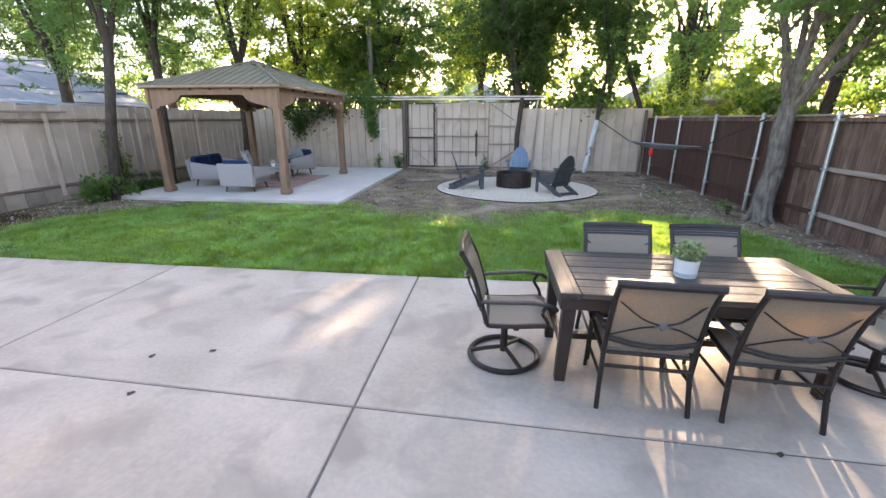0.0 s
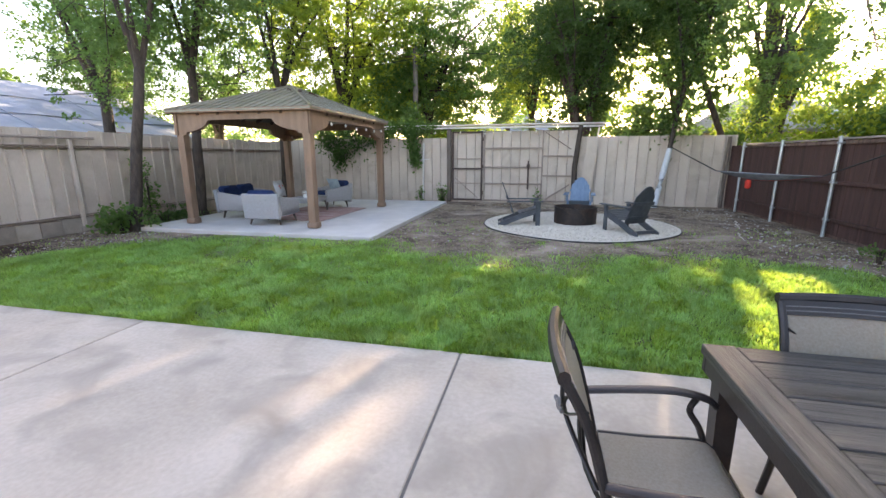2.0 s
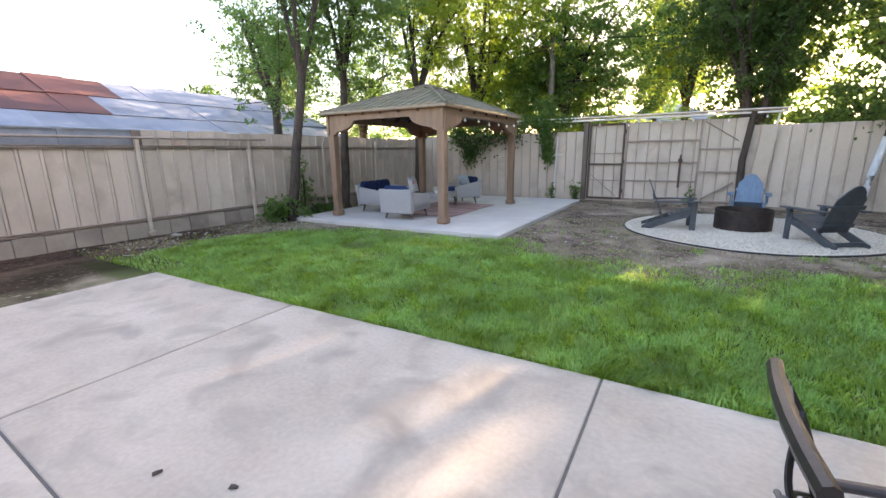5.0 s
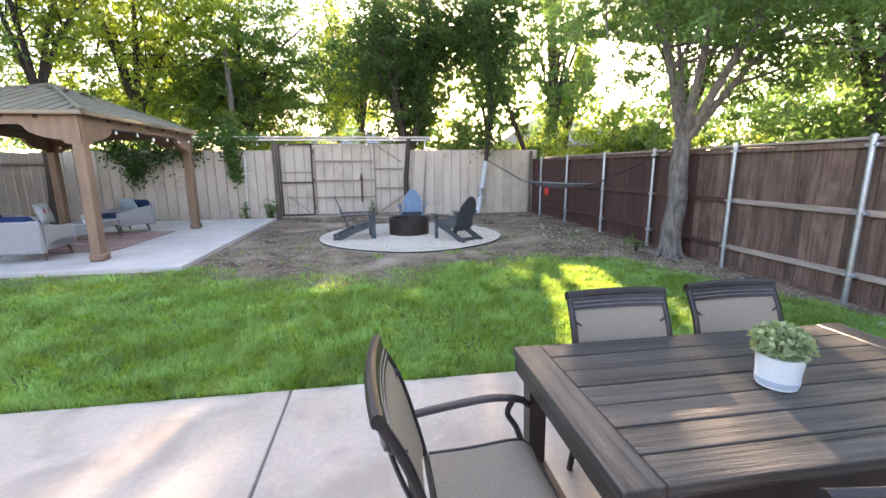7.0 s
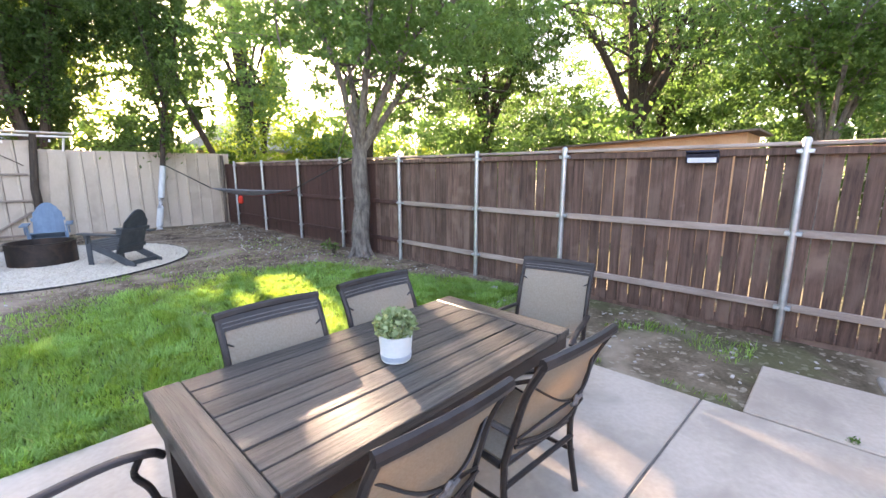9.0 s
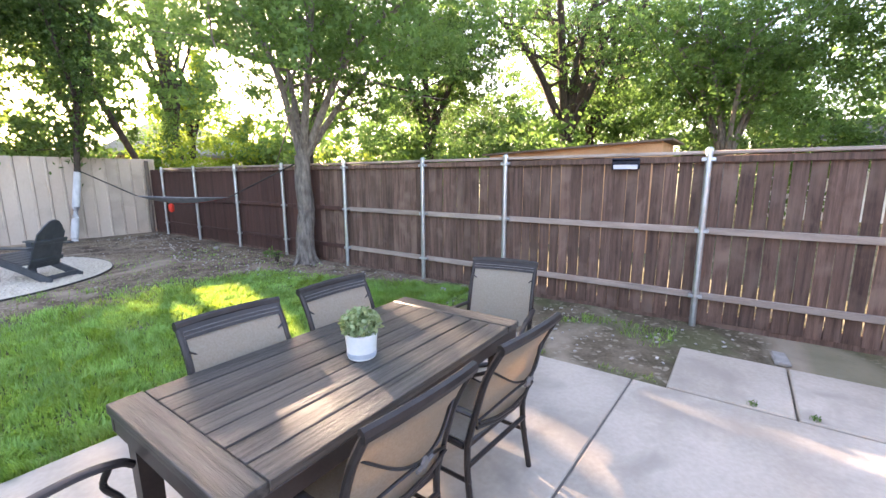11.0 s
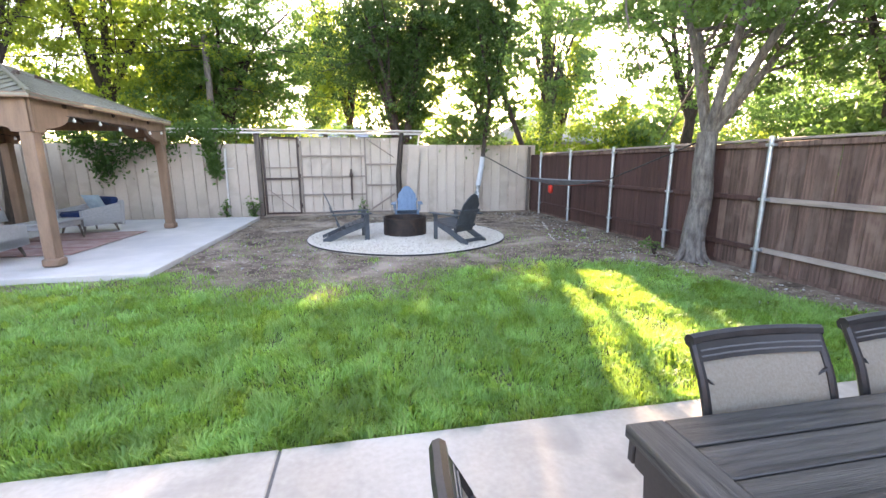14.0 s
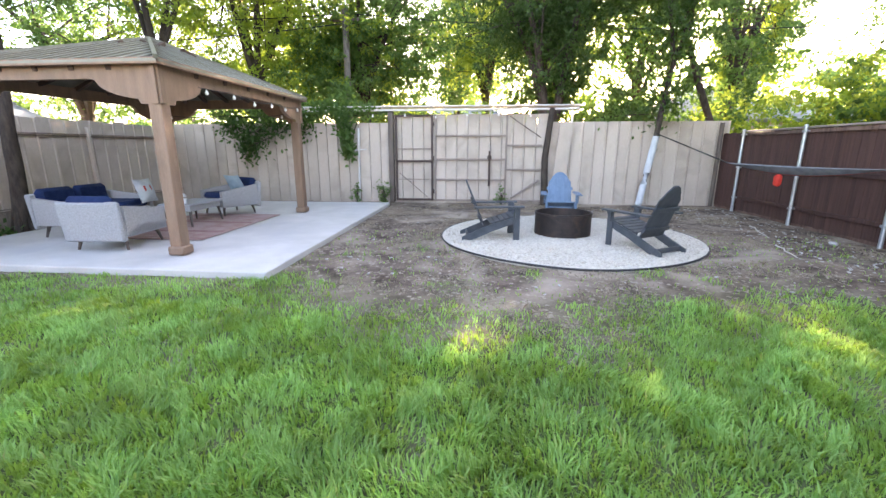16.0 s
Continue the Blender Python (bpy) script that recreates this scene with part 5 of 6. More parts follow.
shrub("thin weed at the foot of the gate", pose(-0.05, 15.95, -0.03), (0.16, 0.08, 0.2), 120, 0.07, 36, LEAF_GREEN)
shrub("small weed below the cedar fence", pose(4.95, 8.9, -0.03), (0.16, 0.2, 0.12), 160, 0.06, 37, LEAF_GREEN)


def creeper(label, centres, n, leaf, seed, mat):
    s = thing("ivy", label, "creeper", pose(0, 0, 0))
    g = Geo()
    P = [Vector(c[:3]) for c in centres]
    g.tube(smooth_line(P, 4), 0.012, 5)
    part("stems", g, BARK_DARK, s)
    rs = np.random.RandomState(seed)
    k = rs.randint(0, len(centres), n)
    C = np.array([c[:3] for c in centres])[k]
    S = np.array([c[3:] for c in centres])[k]
    part("foliage", leaf_mesh("foliage", C + rs.normal(size=(n, 3)) * S, leaf, seed, mat, 0.8), mat, s)


creeper("dark green ivy hanging over the back fence", [(-7.6, 16.0, 2.15, 0.25, 0.08, 0.2), (-7.0, 16.0, 1.9, 0.3, 0.08, 0.3), (-6.3, 16.0, 2.15, 0.3, 0.08, 0.2), (-5.6, 16.0, 2.15, 0.2, 0.08, 0.2), (-7.2, 16.0, 1.5, 0.15, 0.05, 0.2)], 1700, 0.12, 41, LEAF_DARK)
creeper("green vine hanging over the pale beam", [(-4.9, 16.0, 2.5, 0.25, 0.1, 0.12), (-4.4, 16.0, 2.4, 0.2, 0.1, 0.2), (-4.35, 16.0, 1.9, 0.10, 0.06, 0.3), (-4.3, 16.0, 1.5, 0.09, 0.05, 0.15), (-3.9, 16.1, 2.5, 0.25, 0.1, 0.1)], 2200, 0.12, 42, LEAF_GREEN)
creeper("ivy on the leaning trunk beside the fence", [(3.85, 15.9, 2.6, 0.3, 0.2, 0.3), (3.95, 16.0, 3.3, 0.35, 0.25, 0.5), (4.05, 16.0, 4.2, 0.3, 0.2, 0.5)], 1500, 0.12, 43, LEAF_DARK)
creeper("ivy clothing the tall trunk", [(10.0, 24.8, 3.2, 0.42, 0.38, 0.7), (9.95, 24.8, 5.2, 0.32, 0.32, 1.0), (9.85, 24.8, 7.4, 0.28, 0.28, 1.0)], 1800, 0.16, 44, LEAF_BRIGHT)
creeper("leafy shoots over the fence top", [(1.9, 16.5, 2.2, 0.3, 0.1, 0.12), (2.8, 16.6, 2.3, 0.3, 0.2, 0.2), (4.4, 16.8, 2.4, 0.3, 0.2, 0.15)], 700, 0.11, 45, LEAF_GREEN)


def woods(label, centres, n, leaf, seed, mat):
    rs = np.random.RandomState(seed)
    C = np.array(centres, float)
    m = n // 26
    k = rs.randint(0, len(C), m)
    d = rs.normal(size=(m, 3))
    d = d / np.linalg.norm(d, axis=1, keepdims=True) * (rs.uniform(0.3, 1, m) ** 0.4)[:, None]
    mid = C[k][:, :3] + d * C[k][:, 3:6] * (1 + 0.25 * np.sin(d[:, :1] * 7 + k[:, None]))
    c = clumps(mid, np.full(3, 0.05), n, leaf, rs)
    c = c[c[:, 2] > 0]
    c = c[(c[:, 1] > 16.7) | (c[:, 0] > 6.2) | (c[:, 0] < -10.5)]
    c = c[~gap_strip(c)]
    tagged(new("woods", leaf_mesh("woods", c, leaf, seed, mat)), label, "trees", kind="stuff")


R = random.Random(77)


def belt(x0, y0, x1, y1, n, h0, h1, rad):
    """Overlapping crowns along a line."""
    out = []
    for i in range(n):
        t = (i + R.uniform(-0.3, 0.3)) / n
        h = R.uniform(h0, h1)
        r_ = rad * R.uniform(0.8, 1.3)
        out.append((x0 + (x1 - x0) * t + R.uniform(-1, 1), y0 + (y1 - y0) * t + R.uniform(-1.5, 1.5), h, r_, r_, r_ * 0.8))
    return out


woods("sunlit yellow-green hedge behind the back corner", belt(7.5, 19.5, 13, 15, 9, 1.6, 3.0, 1.2), 9000, 0.15, 51, LEAF_BRIGHT)
woods("green thicket beyond the cedar fence", belt(9.5, 15, 12.5, 7, 7, 1.5, 2.4, 1.2) + belt(21, 18, 23, -10, 12, 2.5, 6.0, 2.6), 22000, 0.2, 52, LEAF_GREEN)
woods("far green woods behind the houses", belt(-34, 44, 36, 44, 26, 2.5, 6.5, 4.0) + belt(34, 40, 36, -10, 16, 3, 9, 4.5), 26000, 0.42, 53, LEAF_GREEN)
woods("green shrubs behind the back fence", belt(-9.5, 18.5, -2.8, 18.0, 8, 1.8, 3.4, 1.3), 12000, 0.14, 54, LEAF_GREEN)
woods("green trees beyond the back corner", belt(13, 25, 20, 13, 8, 2.5, 4.5, 1.8), 9000, 0.22, 56, LEAF_GREEN)
woods("dense sunlit green trees behind the gazebo", belt(-11, 22, -2.5, 21, 9, 2.5, 6.0, 1.8), 15000, 0.17, 57, LEAF_BRIGHT)
woods("dark green woods beyond the plywood shed", belt(19, 20, 19, -8, 12, 1.8, 4.0, 1.8) + belt(27, 26, 27, -14, 16, 3.0, 8.0, 3.2), 52000, 0.2, 58, LEAF_DARK)
woods("green trees behind the back fence", belt(3.5, 21, 9.5, 19, 5, 1.8, 2.6, 1.0), 5000, 0.15, 59, LEAF_GREEN)
woods("green thicket behind the plywood shed", belt(16, 17, 17.5, -5, 14, 1.8, 4.2, 1.5), 30000, 0.14, 60, LEAF_GREEN)
woods("dark green thicket behind the gates", belt(0.3, 19, 6.0, 18.2, 7, 2.0, 3.6, 1.1), 13000, 0.12, 65, LEAF_DARK)
woods("far green woods beyond the tin barn", belt(-40, 2, -30, 40, 9, 2.0, 4.0, 3.2), 8000, 0.4, 55, LEAF_DARK)

# ---- neighbouring buildings ----
def house(name, label, x, y, w, d, wall_h, roof_h, rot, wall_mat, roof_mat, windows=0, over=0.35):
    h = thing(name, label, "house", pose(x, y, -0.04, 0, 0, rot))
    part("wall", Geo().box((0, 0, wall_h / 2), (w, d, wall_h), ch=0.01), wall_mat, h, smooth=False)
    ew, ed = w / 2 + over, d / 2 + over
    vs = [(-ew, -ed, wall_h), (ew, -ed, wall_h), (ew, ed, wall_h), (-ew, ed, wall_h), (-ew + d / 2, 0, wall_h + roof_h), (ew - d / 2, 0, wall_h + roof_h)]
    vs += [(a, b, c - 0.15) for a, b, c in vs[:4]]
    part("roof", Geo().add(vs, [(0, 1, 5, 4), (1, 2, 5), (2, 3, 4, 5), (3, 0, 4), (0, 6, 7, 1), (1, 7, 8, 2), (2, 8, 9, 3), (3, 9, 6, 0), (6, 9, 8, 7)]), roof_mat, h, smooth=False)
    for i in range(windows):
        wx = -w / 2 + w * (i + 0.5) / windows
        f = part("window", Geo().box((wx, -d / 2 - 0.02, wall_h * 0.55), (1.3, 0.08, 1.2), ch=0.01), WHITE_PAINT, h)
        part("pane", Geo().box((wx, -d / 2 - 0.065, wall_h * 0.55), (1.12, 0.02, 1.02)), GLASS_DARK, f, smooth=False)
    return h


house("house", "tan neighbouring house with a pale grey hipped roof", 12.5, 31, 10, 8, 2.9, 2.0, 0, BRICKISH, GREY_SHINGLE, 3)
house("house", "far neighbouring house with a grey hipped roof", -2.0, 37, 8, 7, 2.9, 1.9, 0, BRICKISH, GREY_SHINGLE, 2)
house("house", "white neighbouring house with a dark roof", 24.5, -1.5, 5, 8, 2.8, 1.1, 88, WHITE_PAINT, DARK_ROOF, 2)
# brown roof with the orange of the low sun put into its colour
house("house", "low neighbouring house, its brown roof coloured orange for sunset light", -31.5, 6.0, 9, 8, 3.0, 1.5, 0, BRICKISH, PLYWOOD_AND_LIT_ROOF, 2)
shed = thing("raw_shed", "unpainted plywood shed beyond the cedar fence", "shed", pose(10.8, 5.0, -0.04))
part("wall", Geo().prism([(-2.0, 0), (2.0, 0), (2.0, 2.17), (-2.0, 2.34)], 1.6, pose(0, 0, 0, 0, 0, 90)), PLYWOOD_AND_LIT_ROOF, shed, smooth=False)
part("roof", Geo().prism([(-2.2, 2.345), (2.15, 2.165), (2.15, 2.205), (-2.2, 2.385)], 1.9, pose(0, 0, 0, 0, 0, 90)), OLDWOOD, shed, "thin grey roof edge", smooth=False)
part("vent_hole", Geo().box((-0.805, 0.5, 1.95), (0.02, 0.2, 0.1)), GLASS_DARK, shed, smooth=False)
solid("boundary_wall", Geo().box((10.4, 22.0, 1.15), (8.5, 0.15, 2.38), ch=0.01), TAN_METAL, "plain tan fence behind the back corner", "wall", "structure", smooth=False)
barn = thing("tin_barn", "old barn with a patched blue and rusted tin roof", "barn", pose(0, 0, -0.04))
bx0, bx1, by0, by1 = -20.0, -13.0, 5.3, 15.5
ridge = -16.6
out = [(bx0, 0), (bx1, 0), (bx1, 2.15), (ridge, 3.75), (bx0, 2.3)]
part("wall", Geo().prism(out, by1 - by0, pose(0, (by0 + by1) / 2, 0)), WHITE_PAINT, barn, "whitewashed gable wall", smooth=False)
slope = math.atan2(3.78 - 2.12, bx1 + 0.25 - ridge)
for lane in range(3):
    f0, f1 = lane / 3, (lane + 1) / 3
    for k in range(12):
        y0 = by0 - 0.3 + k * (by1 - by0 + 0.6) / 12
        xa, xb = ridge + (bx1 + 0.3 - ridge) * f0, ridge + (bx1 + 0.3 - ridge) * f1
        za, zb = 3.84 - math.tan(slope) * (xa - ridge), 3.84 - math.tan(slope) * (xb - ridge)
        rr_ = random.Random(lane * 31 + k)
        m = Matrix.Translation(((xa + xb) / 2, y0 + 0.45, (za + zb) / 2 + 0.03 * (2 - lane) + rr_.uniform(0, 0.03))) @ Matrix.Rotation(slope + rr_.uniform(-0.012, 0.012), 4, "Y")
        part("roof_sheet", Geo().box((0, 0, 0), ((xb - xa) / math.cos(slope) + 0.16, 0.93, 0.02)), RUST_TIN if (lane < 2 and k < 4 - lane) else BLUE_TIN, barn, m=m, smooth=False)
part("rear_roof", Geo().box(((bx0 + ridge) / 2 - 0.2, (by0 + by1) / 2, 3.04), (3.9, by1 - by0 + 0.5, 0.03), Matrix.Translation(((bx0 + ridge) / 2, 0, 3.04)) @ Matrix.Rotation(-0.40, 4, "Y") @ Matrix.Translation((-(bx0 + ridge) / 2, 0, -3.04))), BLUE_TIN, barn, smooth=False)
lean = thing("tin_lean_to", "low lean-to with overlapping blue tin sheets", "shed", pose(0, 0, -0.04))
for k in range(11):
    rr_ = random.Random(400 + k)
    m = Matrix.Translation((-12.2, 5.6 + k * 0.9, 2.22 + rr_.uniform(0, 0.05))) @ Matrix.Rotation(radians(5 + rr_.uniform(-1.5, 1.5)), 4, "Y")
    part("roof_sheet", Geo().box((0, 0, 0), (2.3, 0.98, 0.02)), RUST_TIN if k in (4, 8) else BLUE_TIN, lean, m=m, smooth=False)
part("wall", Geo().box((-11.3, 10.1, 1.05), (0.1, 9.8, 2.1)), KICK, lean, smooth=False)
up = thing("utility_pole", "grey wooden utility pole with cables", "pole", pose(-4.85, 18.0, -0.04))
part("pole", Geo().tube([(0, 0, 0), (0.02, 0, 5.6)], [0.12, 0.09], 10), BARK, up)
part("crossarm", Geo().box((0, 0, 5.3), (0.9, 0.08, 0.09), ch=0.01), OLDWOOD, up)
for a, b, sg in (((-0.3, 0, 5.45), (-18, -4, 5.6), 0.5), ((0.3, 0, 5.45), (26, 3, 6.2), 0.7), ((0.0, 0, 5.2), (-14, -7, 3.4), 0.4)):
    a, b = Vector(a), Vector(b)
    part("cable", Geo().tube([a.lerp(b, i / 10) - Vector((0, 0, sg * 4 * (i / 10) * (1 - i / 10))) for i in range(11)], 0.014, 5), CABLE, up)

# ---- small things on the ground ----
R = random.Random(5)
bits = Geo()
for k in range(900):
    z = R.random()
    if z < 0.55:
        x, y = R.uniform(4.0, 5.4), R.uniform(1.5, 15.5)
    elif z < 0.8:
        x, y = R.uniform(-9.3, -7.0), R.uniform(4.8, 8.8)
    else:
        x, y = R.uniform(-3.0, 5.2), R.uniform(8.6, 15.8)
        if (x - PX) ** 2 + (y - PY) ** 2 < PR * PR + 0.3:
            continue
    if -8.5 < x < -3 and y > 8.8:
        continue
    if x < 4.75 and y < 1.95:
        continue
    s = R.uniform(0.008, 0.03)
    bits.box((0, 0, 0), (s * 1.6, s, s * 0.5), pose(x, y, -0.028 + s * 0.15, R.uniform(-20, 20), R.uniform(-20, 20), R.uniform(0, 360)), ch=s * 0.15)
solid("ground_litter", bits, STONE, "scattered stones and wood chips on bare soil", "stones", "stuff")
for x, y, l, w, rz in ((4.95, 1.15, 0.30, 0.12, 5), (5.1, 5.0, 0.14, 0.1, 30), (5.05, 11.5, 0.2, 0.1, 60), (-9.1, 6.4, 0.18, 0.12, 20)):
    solid("stone", Geo().box((0, 0, 0.02), (l, w, 0.05), ch=0.014), STONE, "pale flat stone lying on the soil", "stone", m=pose(x, y, -0.04, 2, 3, rz))
for x, y in ((3.80, 1.36), (3.81, 1.02)):
    shrub("tiny weed growing from a patio joint", pose(x, y, 0.0), (0.03, 0.03, 0.015), 40, 0.022, 38, LEAF_GREEN, 0, "weed", "weed")
for x, y, rz in ((-1.87, 2.82, 20), (-2.29, 2.69, 70), (-2.07, 2.25, 40), (1.95, 2.2, 40)):
    solid("fallen_leaf", Geo().sheet([[(-0.02, -0.012, 0.004), (-0.02, 0.012, 0.008)], [(0.0, -0.016, 0.012), (0, 0.016, 0.006)], [(0.025, -0.005, 0.004), (0.025, 0.005, 0.01)]], 0.002), BARK_DARK, "dry brown leaf on the concrete", "leaf", group="dry leaves on the patio", m=pose(x, y, 0.001, 0, 0, rz))

# two thin, slightly wavy pale lines laid along the soil
for (xa, ya), (xb, yb) in (((4.66, 13.0), (4.32, 11.9)), ((4.0, 11.15), (3.83, 10.5))):
    line = [(xa + (xb - xa) * f + 0.03 * math.sin(9 * f), ya + (yb - ya) * f, -0.012 + 0.012 * math.sin(5 * f)) for f in (0, 0.25, 0.5, 0.75, 1)]
    solid("stick", Geo().tube(line, [0.014, 0.013, 0.012, 0.010, 0.007], 6), PALE_LINE, "thin pale line lying on the soil", "stick")

# ---- gravel ----
R = np.random.RandomState(8)
n = 5200
rad, ang = PR * 0.97 * np.sqrt(R.uniform(0, 1, n)), R.uniform(0, 2 * np.pi, n)
pebble = Geo()
for i in range(n):
    s = R.uniform(0.012, 0.03)
    pebble.box((0, 0, 0), (s * 1.3, s, s * 0.7), pose(PX + rad[i] * math.cos(ang[i]), PY + rad[i] * math.sin(ang[i]), 0.012, R.uniform(-30, 30), R.uniform(-30, 30), R.uniform(0, 360)))
solid("gravel", pebble, GRAVEL, "loose pale gravel stones", "gravel", "stuff", smooth=False)

# ---- grass ----
R = np.random.RandomState(21)
roots = []
while len(roots) < 230000:
    xs_, ys_ = R.uniform(-9.3, 5.3, 20000), 4.62 + 7.4 * R.uniform(0, 1, 20000) ** 1.35
    keep = R.uniform(0, 1, 20000)
    for x, y, k in zip(xs_, ys_, keep):
        if x < PATIO_W and y < 5.2 and k > 0.1:
            continue
        if y < PATIO_N + 0.0 or (-8.5 < x < -3.0 and y > 8.84) or (x - PX) ** 2 + (y - PY) ** 2 < (PR + 0.03) ** 2:
            continue
        g = lawn(x, y)
        if k < (g ** 1.6 if g > 0.25 else 0.02):
            roots.append((x, y, g))
for x, y in zip(R.uniform(3.85, 5.2, 9000), R.uniform(2.0, 4.7, 9000)):
    g = lawn(x, y)
    if g > 0.3 and R.uniform() < g * 0.6:
        roots.append((x, y, g))
roots = np.array(roots)
n = len(roots)
clump = np.array([noise2(x, y, 2.6, 5.0) + 0.6 * noise2(x, y, 9.0, 2.0) for x, y in roots[:, :2]])
h = (0.036 + 0.052 * R.uniform(0, 1, n) + 0.042 * np.clip(clump, -0.6, 1)) * (0.5 + 0.5 * roots[:, 2])
swirl = np.array([noise2(x, y, 1.9, 15.0) + 0.5 * noise2(x, y, 6.0, 9.0) for x, y in roots[:, :2]])
a = swirl * 9.0 + R.normal(size=n) * 0.9
out_ = np.stack([np.cos(a), np.sin(a), 0 * a], 1)
wid = np.stack([-np.sin(a), np.cos(a), 0 * a], 1) * (R.uniform(0.0026, 0.0062, n) * (1 + 0.06 * (roots[:, 1] - 4.7)))[:, None]
base = np.stack([roots[:, 0], roots[:, 1], np.full(n, -0.04)], 1)
bend = (h * R.uniform(0.2, 1.0, n))[:, None]
up_ = np.zeros((n, 3))
up_[:, 2] = h
mid = base + up_ * 0.65 + out_ * bend * 0.3
tip = base + up_ * 1.0 + out_ * bend
V = np.stack([base - wid, base + wid, mid + wid * 0.8, mid - wid * 0.8, tip], 1).reshape(-1, 3)
k = np.arange(n)[:, None] * 5
quad, tri = (k + np.array([[0, 1, 2, 3]])), (k + np.array([[3, 2, 4]]))
loops = np.concatenate([quad, tri], 1).ravel()
me = bpy.data.meshes.new("grass")
me.vertices.add(len(V))
me.vertices.foreach_set("co", V.ravel())
me.loops.add(len(loops))
me.loops.foreach_set("vertex_index", loops)
me.polygons.add(2 * n)
me.polygons.foreach_set("loop_start", (np.arange(n)[:, None] * 7 + np.array([[0, 4]])).ravel())
me.update(calc_edges=True)
me.materials.append(GRASS)
tagged(new("grass", me), "green lawn of short uneven grass", "grass", kind="stuff")

# ---- dry thatch on the bare soil ----
R = np.random.RandomState(33)
dry = []
for x, y in zip(R.uniform(-9.2, 5.3, 160000), R.uniform(4.7, 15.9, 160000)):
    if (-8.5 < x < -3.0 and y > 8.8) or (x - PX) ** 2 + (y - PY) ** 2 < (PR + 0.05) ** 2 or (x < PATIO_E and y < PATIO_N):
        continue
    w_ = noise2(x, y, 1.1, 8.0) + 0.6 * noise2(x, y, 3.7, 6.0)
    if w_ > 0.12 and (y > 7.2 or x > 4.2 or x < -7.5):
        dry.append((x, y, -0.026))
dry = np.array(dry) + R.normal(size=(len(dry), 3)) * (0.01, 0.01, 0.004)
me = leaf_mesh("dry_thatch", dry, 0.055, 34, material("straw", (0.22, 0.17, 0.115), (0.40, 0.33, 0.24), 9, 0.9, 0.1, 60, spec=0.1), 0.0, 0.16)
tagged(new("dry_thatch", me), "dry straw-coloured thatch strewn over the soil", "dry grass", kind="stuff")

# ---- boards and sheets of the fences ----
R = random.Random(3)
plank = [Geo().box((0, 0, 0.905), (0.018, w_, 1.81), ch=0.003).done("board", CEDAR) for w_ in (0.116, 0.121, 0.126, 0.131)]
# boards for the far bays, darkened in colour for shade
shaded_plank = [Geo().box((0, 0, 0.905), (0.018, w_, 1.81), ch=0.003).done("board", CEDAR_SHADED) for w_ in (0.116, 0.121, 0.126, 0.131)]
y = -3.2
while y < 16.2:
    i = R.randrange(4)
    w_ = (0.116, 0.121, 0.126, 0.131)[i]
    open_ = R.choice((0.004, 0.009, 0.013, 0.017)) if y < 5.6 else R.uniform(0.001, 0.004)
    part("board", shaded_plank[i] if y > 8.3 else plank[i], CEDAR, cedar, m=pose(FENCE_E + 0.072 + R.uniform(0, 0.004), y + w_ / 2, 0.02 + R.uniform(-0.01, 0.01), R.uniform(-0.25, 0.25), 0, 0))
    y += w_ + open_
part("kickboard", Geo().box((FENCE_E + 0.09, 6.5, 0.04), (0.03, 19.4, 0.16), ch=0.004), CEDAR, cedar, smooth=False)


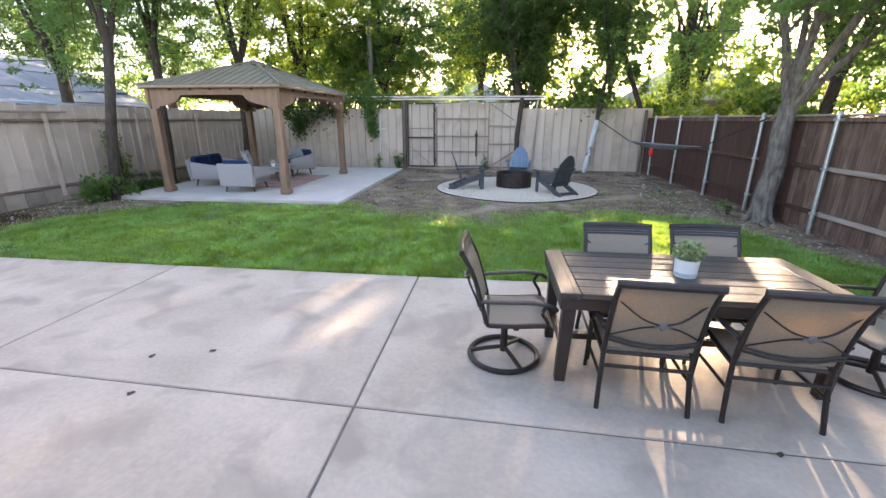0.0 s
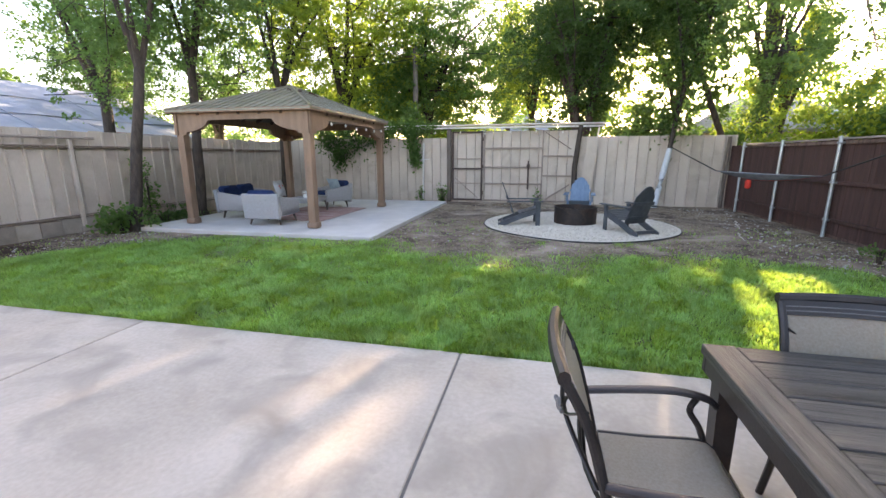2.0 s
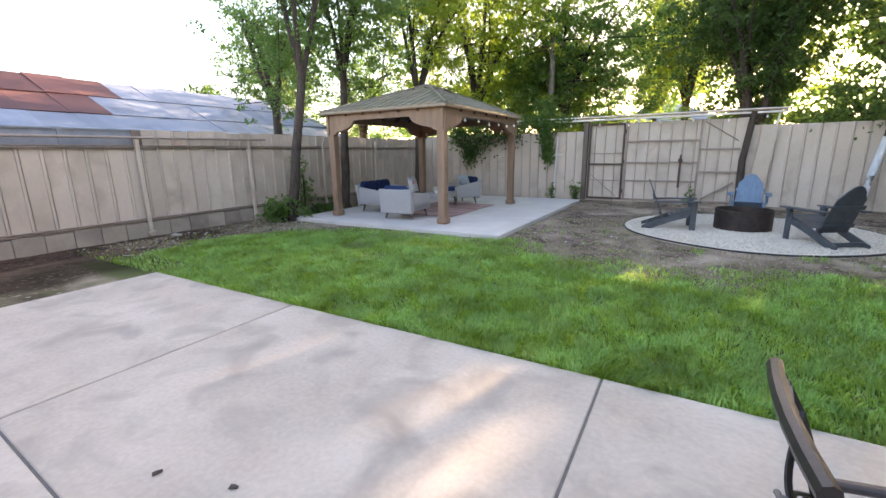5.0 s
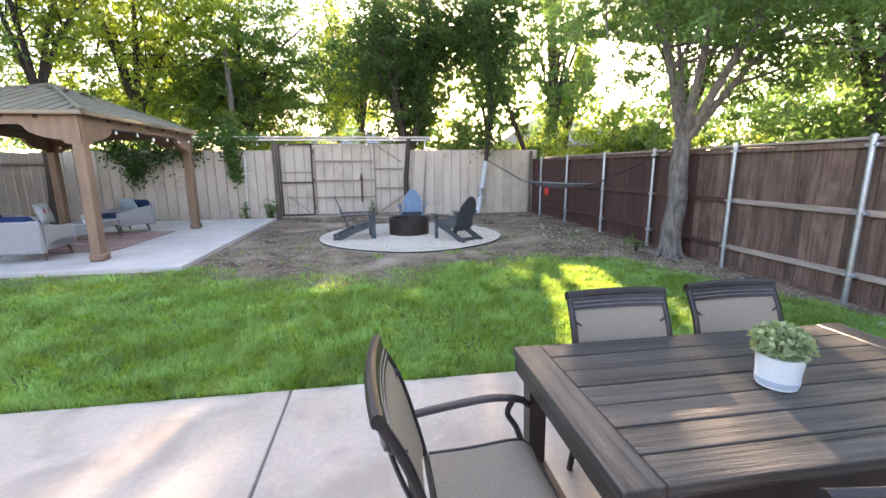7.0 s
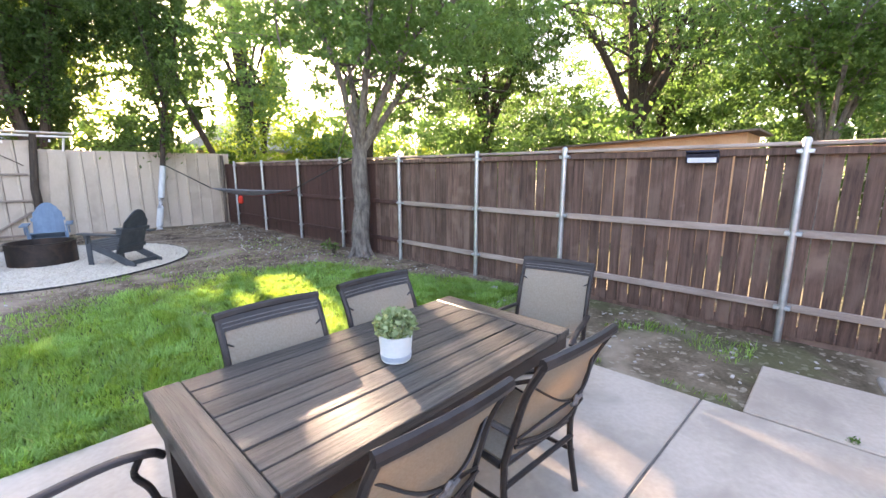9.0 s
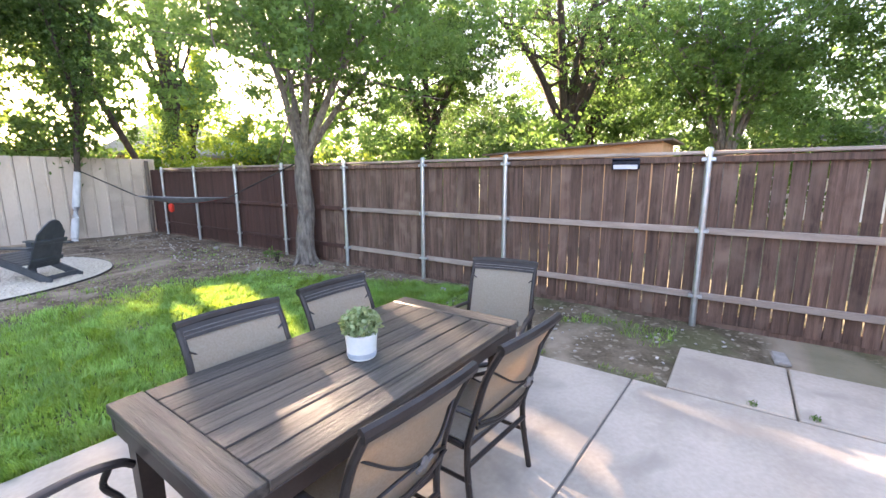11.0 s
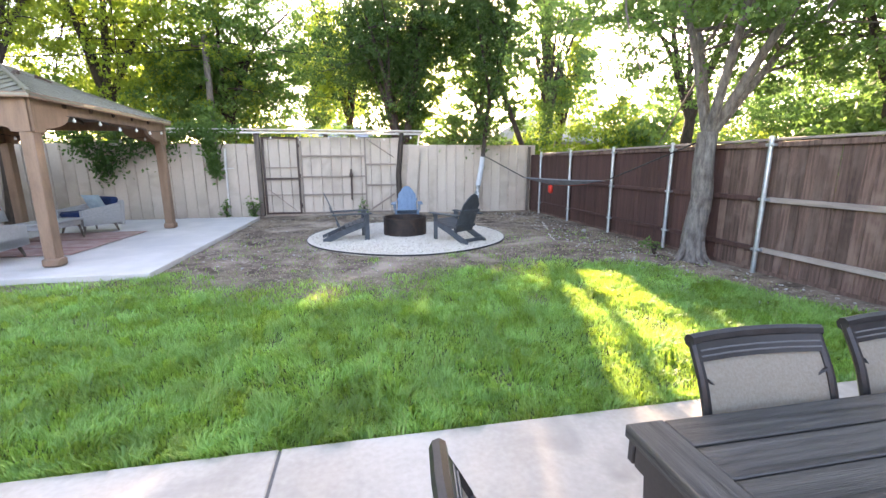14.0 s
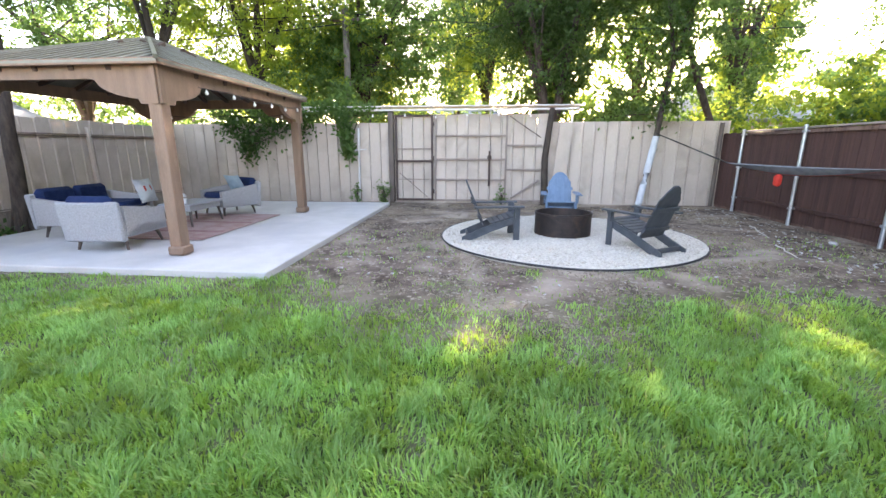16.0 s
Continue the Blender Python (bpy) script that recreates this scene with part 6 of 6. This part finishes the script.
def rib_sheet(w_, h_):
    """Folded metal sheet: a flat face with a raised lip at one side, along x."""
    out = [(-w_ / 2, 0), (w_ / 2 - 0.055, 0), (w_ / 2 - 0.045, -0.022), (w_ / 2 - 0.012, -0.022), (w_ / 2, 0), (w_ / 2, 0.008), (-w_ / 2, 0.008)]
    n_ = len(out)
    vs = [(a, b, 0) for a, b in out] + [(a, b, h_) for a, b in out]
    fs = [tuple(range(n_)), tuple(range(2 * n_ - 1, n_ - 1, -1))] + [(i, (i + 1) % n_, (i + 1) % n_ + n_, i + n_) for i in range(n_)]
    return Geo().add(vs, fs)


# extra post that narrows the slit of sun through the fence corner
solid('corner_post', Geo().tube([(FENCE_E - 0.06, FENCE_N - 0.06, -0.03), (FENCE_E - 0.04, FENCE_N - 0.06, 2.1)], 0.05, 8), OLDWOOD, 'post added in the fence corner to narrow the sun slit', 'post')
sw = 0.305
north = thing("wall_north", "tan folded-metal fence with upright seams", "fence", kind="structure")
s_low, s_gate = rib_sheet(sw - 0.008, 2.22).done("metal_sheet", TAN_METAL), rib_sheet(sw - 0.008, 2.43).done("metal_sheet", TAN_METAL)
x = FENCE_W
while x < FENCE_E - 0.1:
    mid_ = x + sw / 2
    in_gate = -3.15 < mid_ < 1.05
    part("metal_sheet", s_gate if in_gate else s_low, TAN_METAL, north, m=pose(mid_, FENCE_N + R.uniform(0, 0.006), -0.07, R.uniform(-0.3, 0.3), 0, 0))
    x += sw
part("backing", Geo().box(((FENCE_W + FENCE_E) / 2, FENCE_N + 0.03, 1.0), (FENCE_E - FENCE_W, 0.02, 2.24)), TAN_DARK, north, smooth=False)
s_w, s_wt = rib_sheet(sw - 0.008, 1.46).done("metal_sheet", TAN_METAL), rib_sheet(sw - 0.008, 1.80).done("metal_sheet", TAN_METAL)
y = -3.2
while y < FENCE_N:
    part("metal_sheet", s_w if y < 6.0 else s_wt, TAN_METAL, west, m=pose(FENCE_W - 0.01 - R.uniform(0, 0.006), y + sw / 2, 0.28 + (R.uniform(-0.03, 0.01) if y > 6.0 else 0), 0, 0, 90))
    y += sw
part("backing", Geo().box((FENCE_W - 0.045, 6.5, 0.88), (0.02, 19.4, 1.7)).box((FENCE_W - 0.045, 11.15, 1.88), (0.02, 10.1, 0.34)), TAN_DARK, west, smooth=False)
y = -3.2
kick = Geo().box((0, 0, 0), (0.06, 0.40, 0.34), ch=0.012).done("kickboard", KICK)
while y < FENCE_N:
    part("kickboard", kick, KICK, west, m=pose(FENCE_W + R.uniform(-0.012, 0.006), y + 0.2, 0.10 + R.uniform(-0.01, 0.01), 0, R.uniform(-2, 2), 0))
    y += 0.405
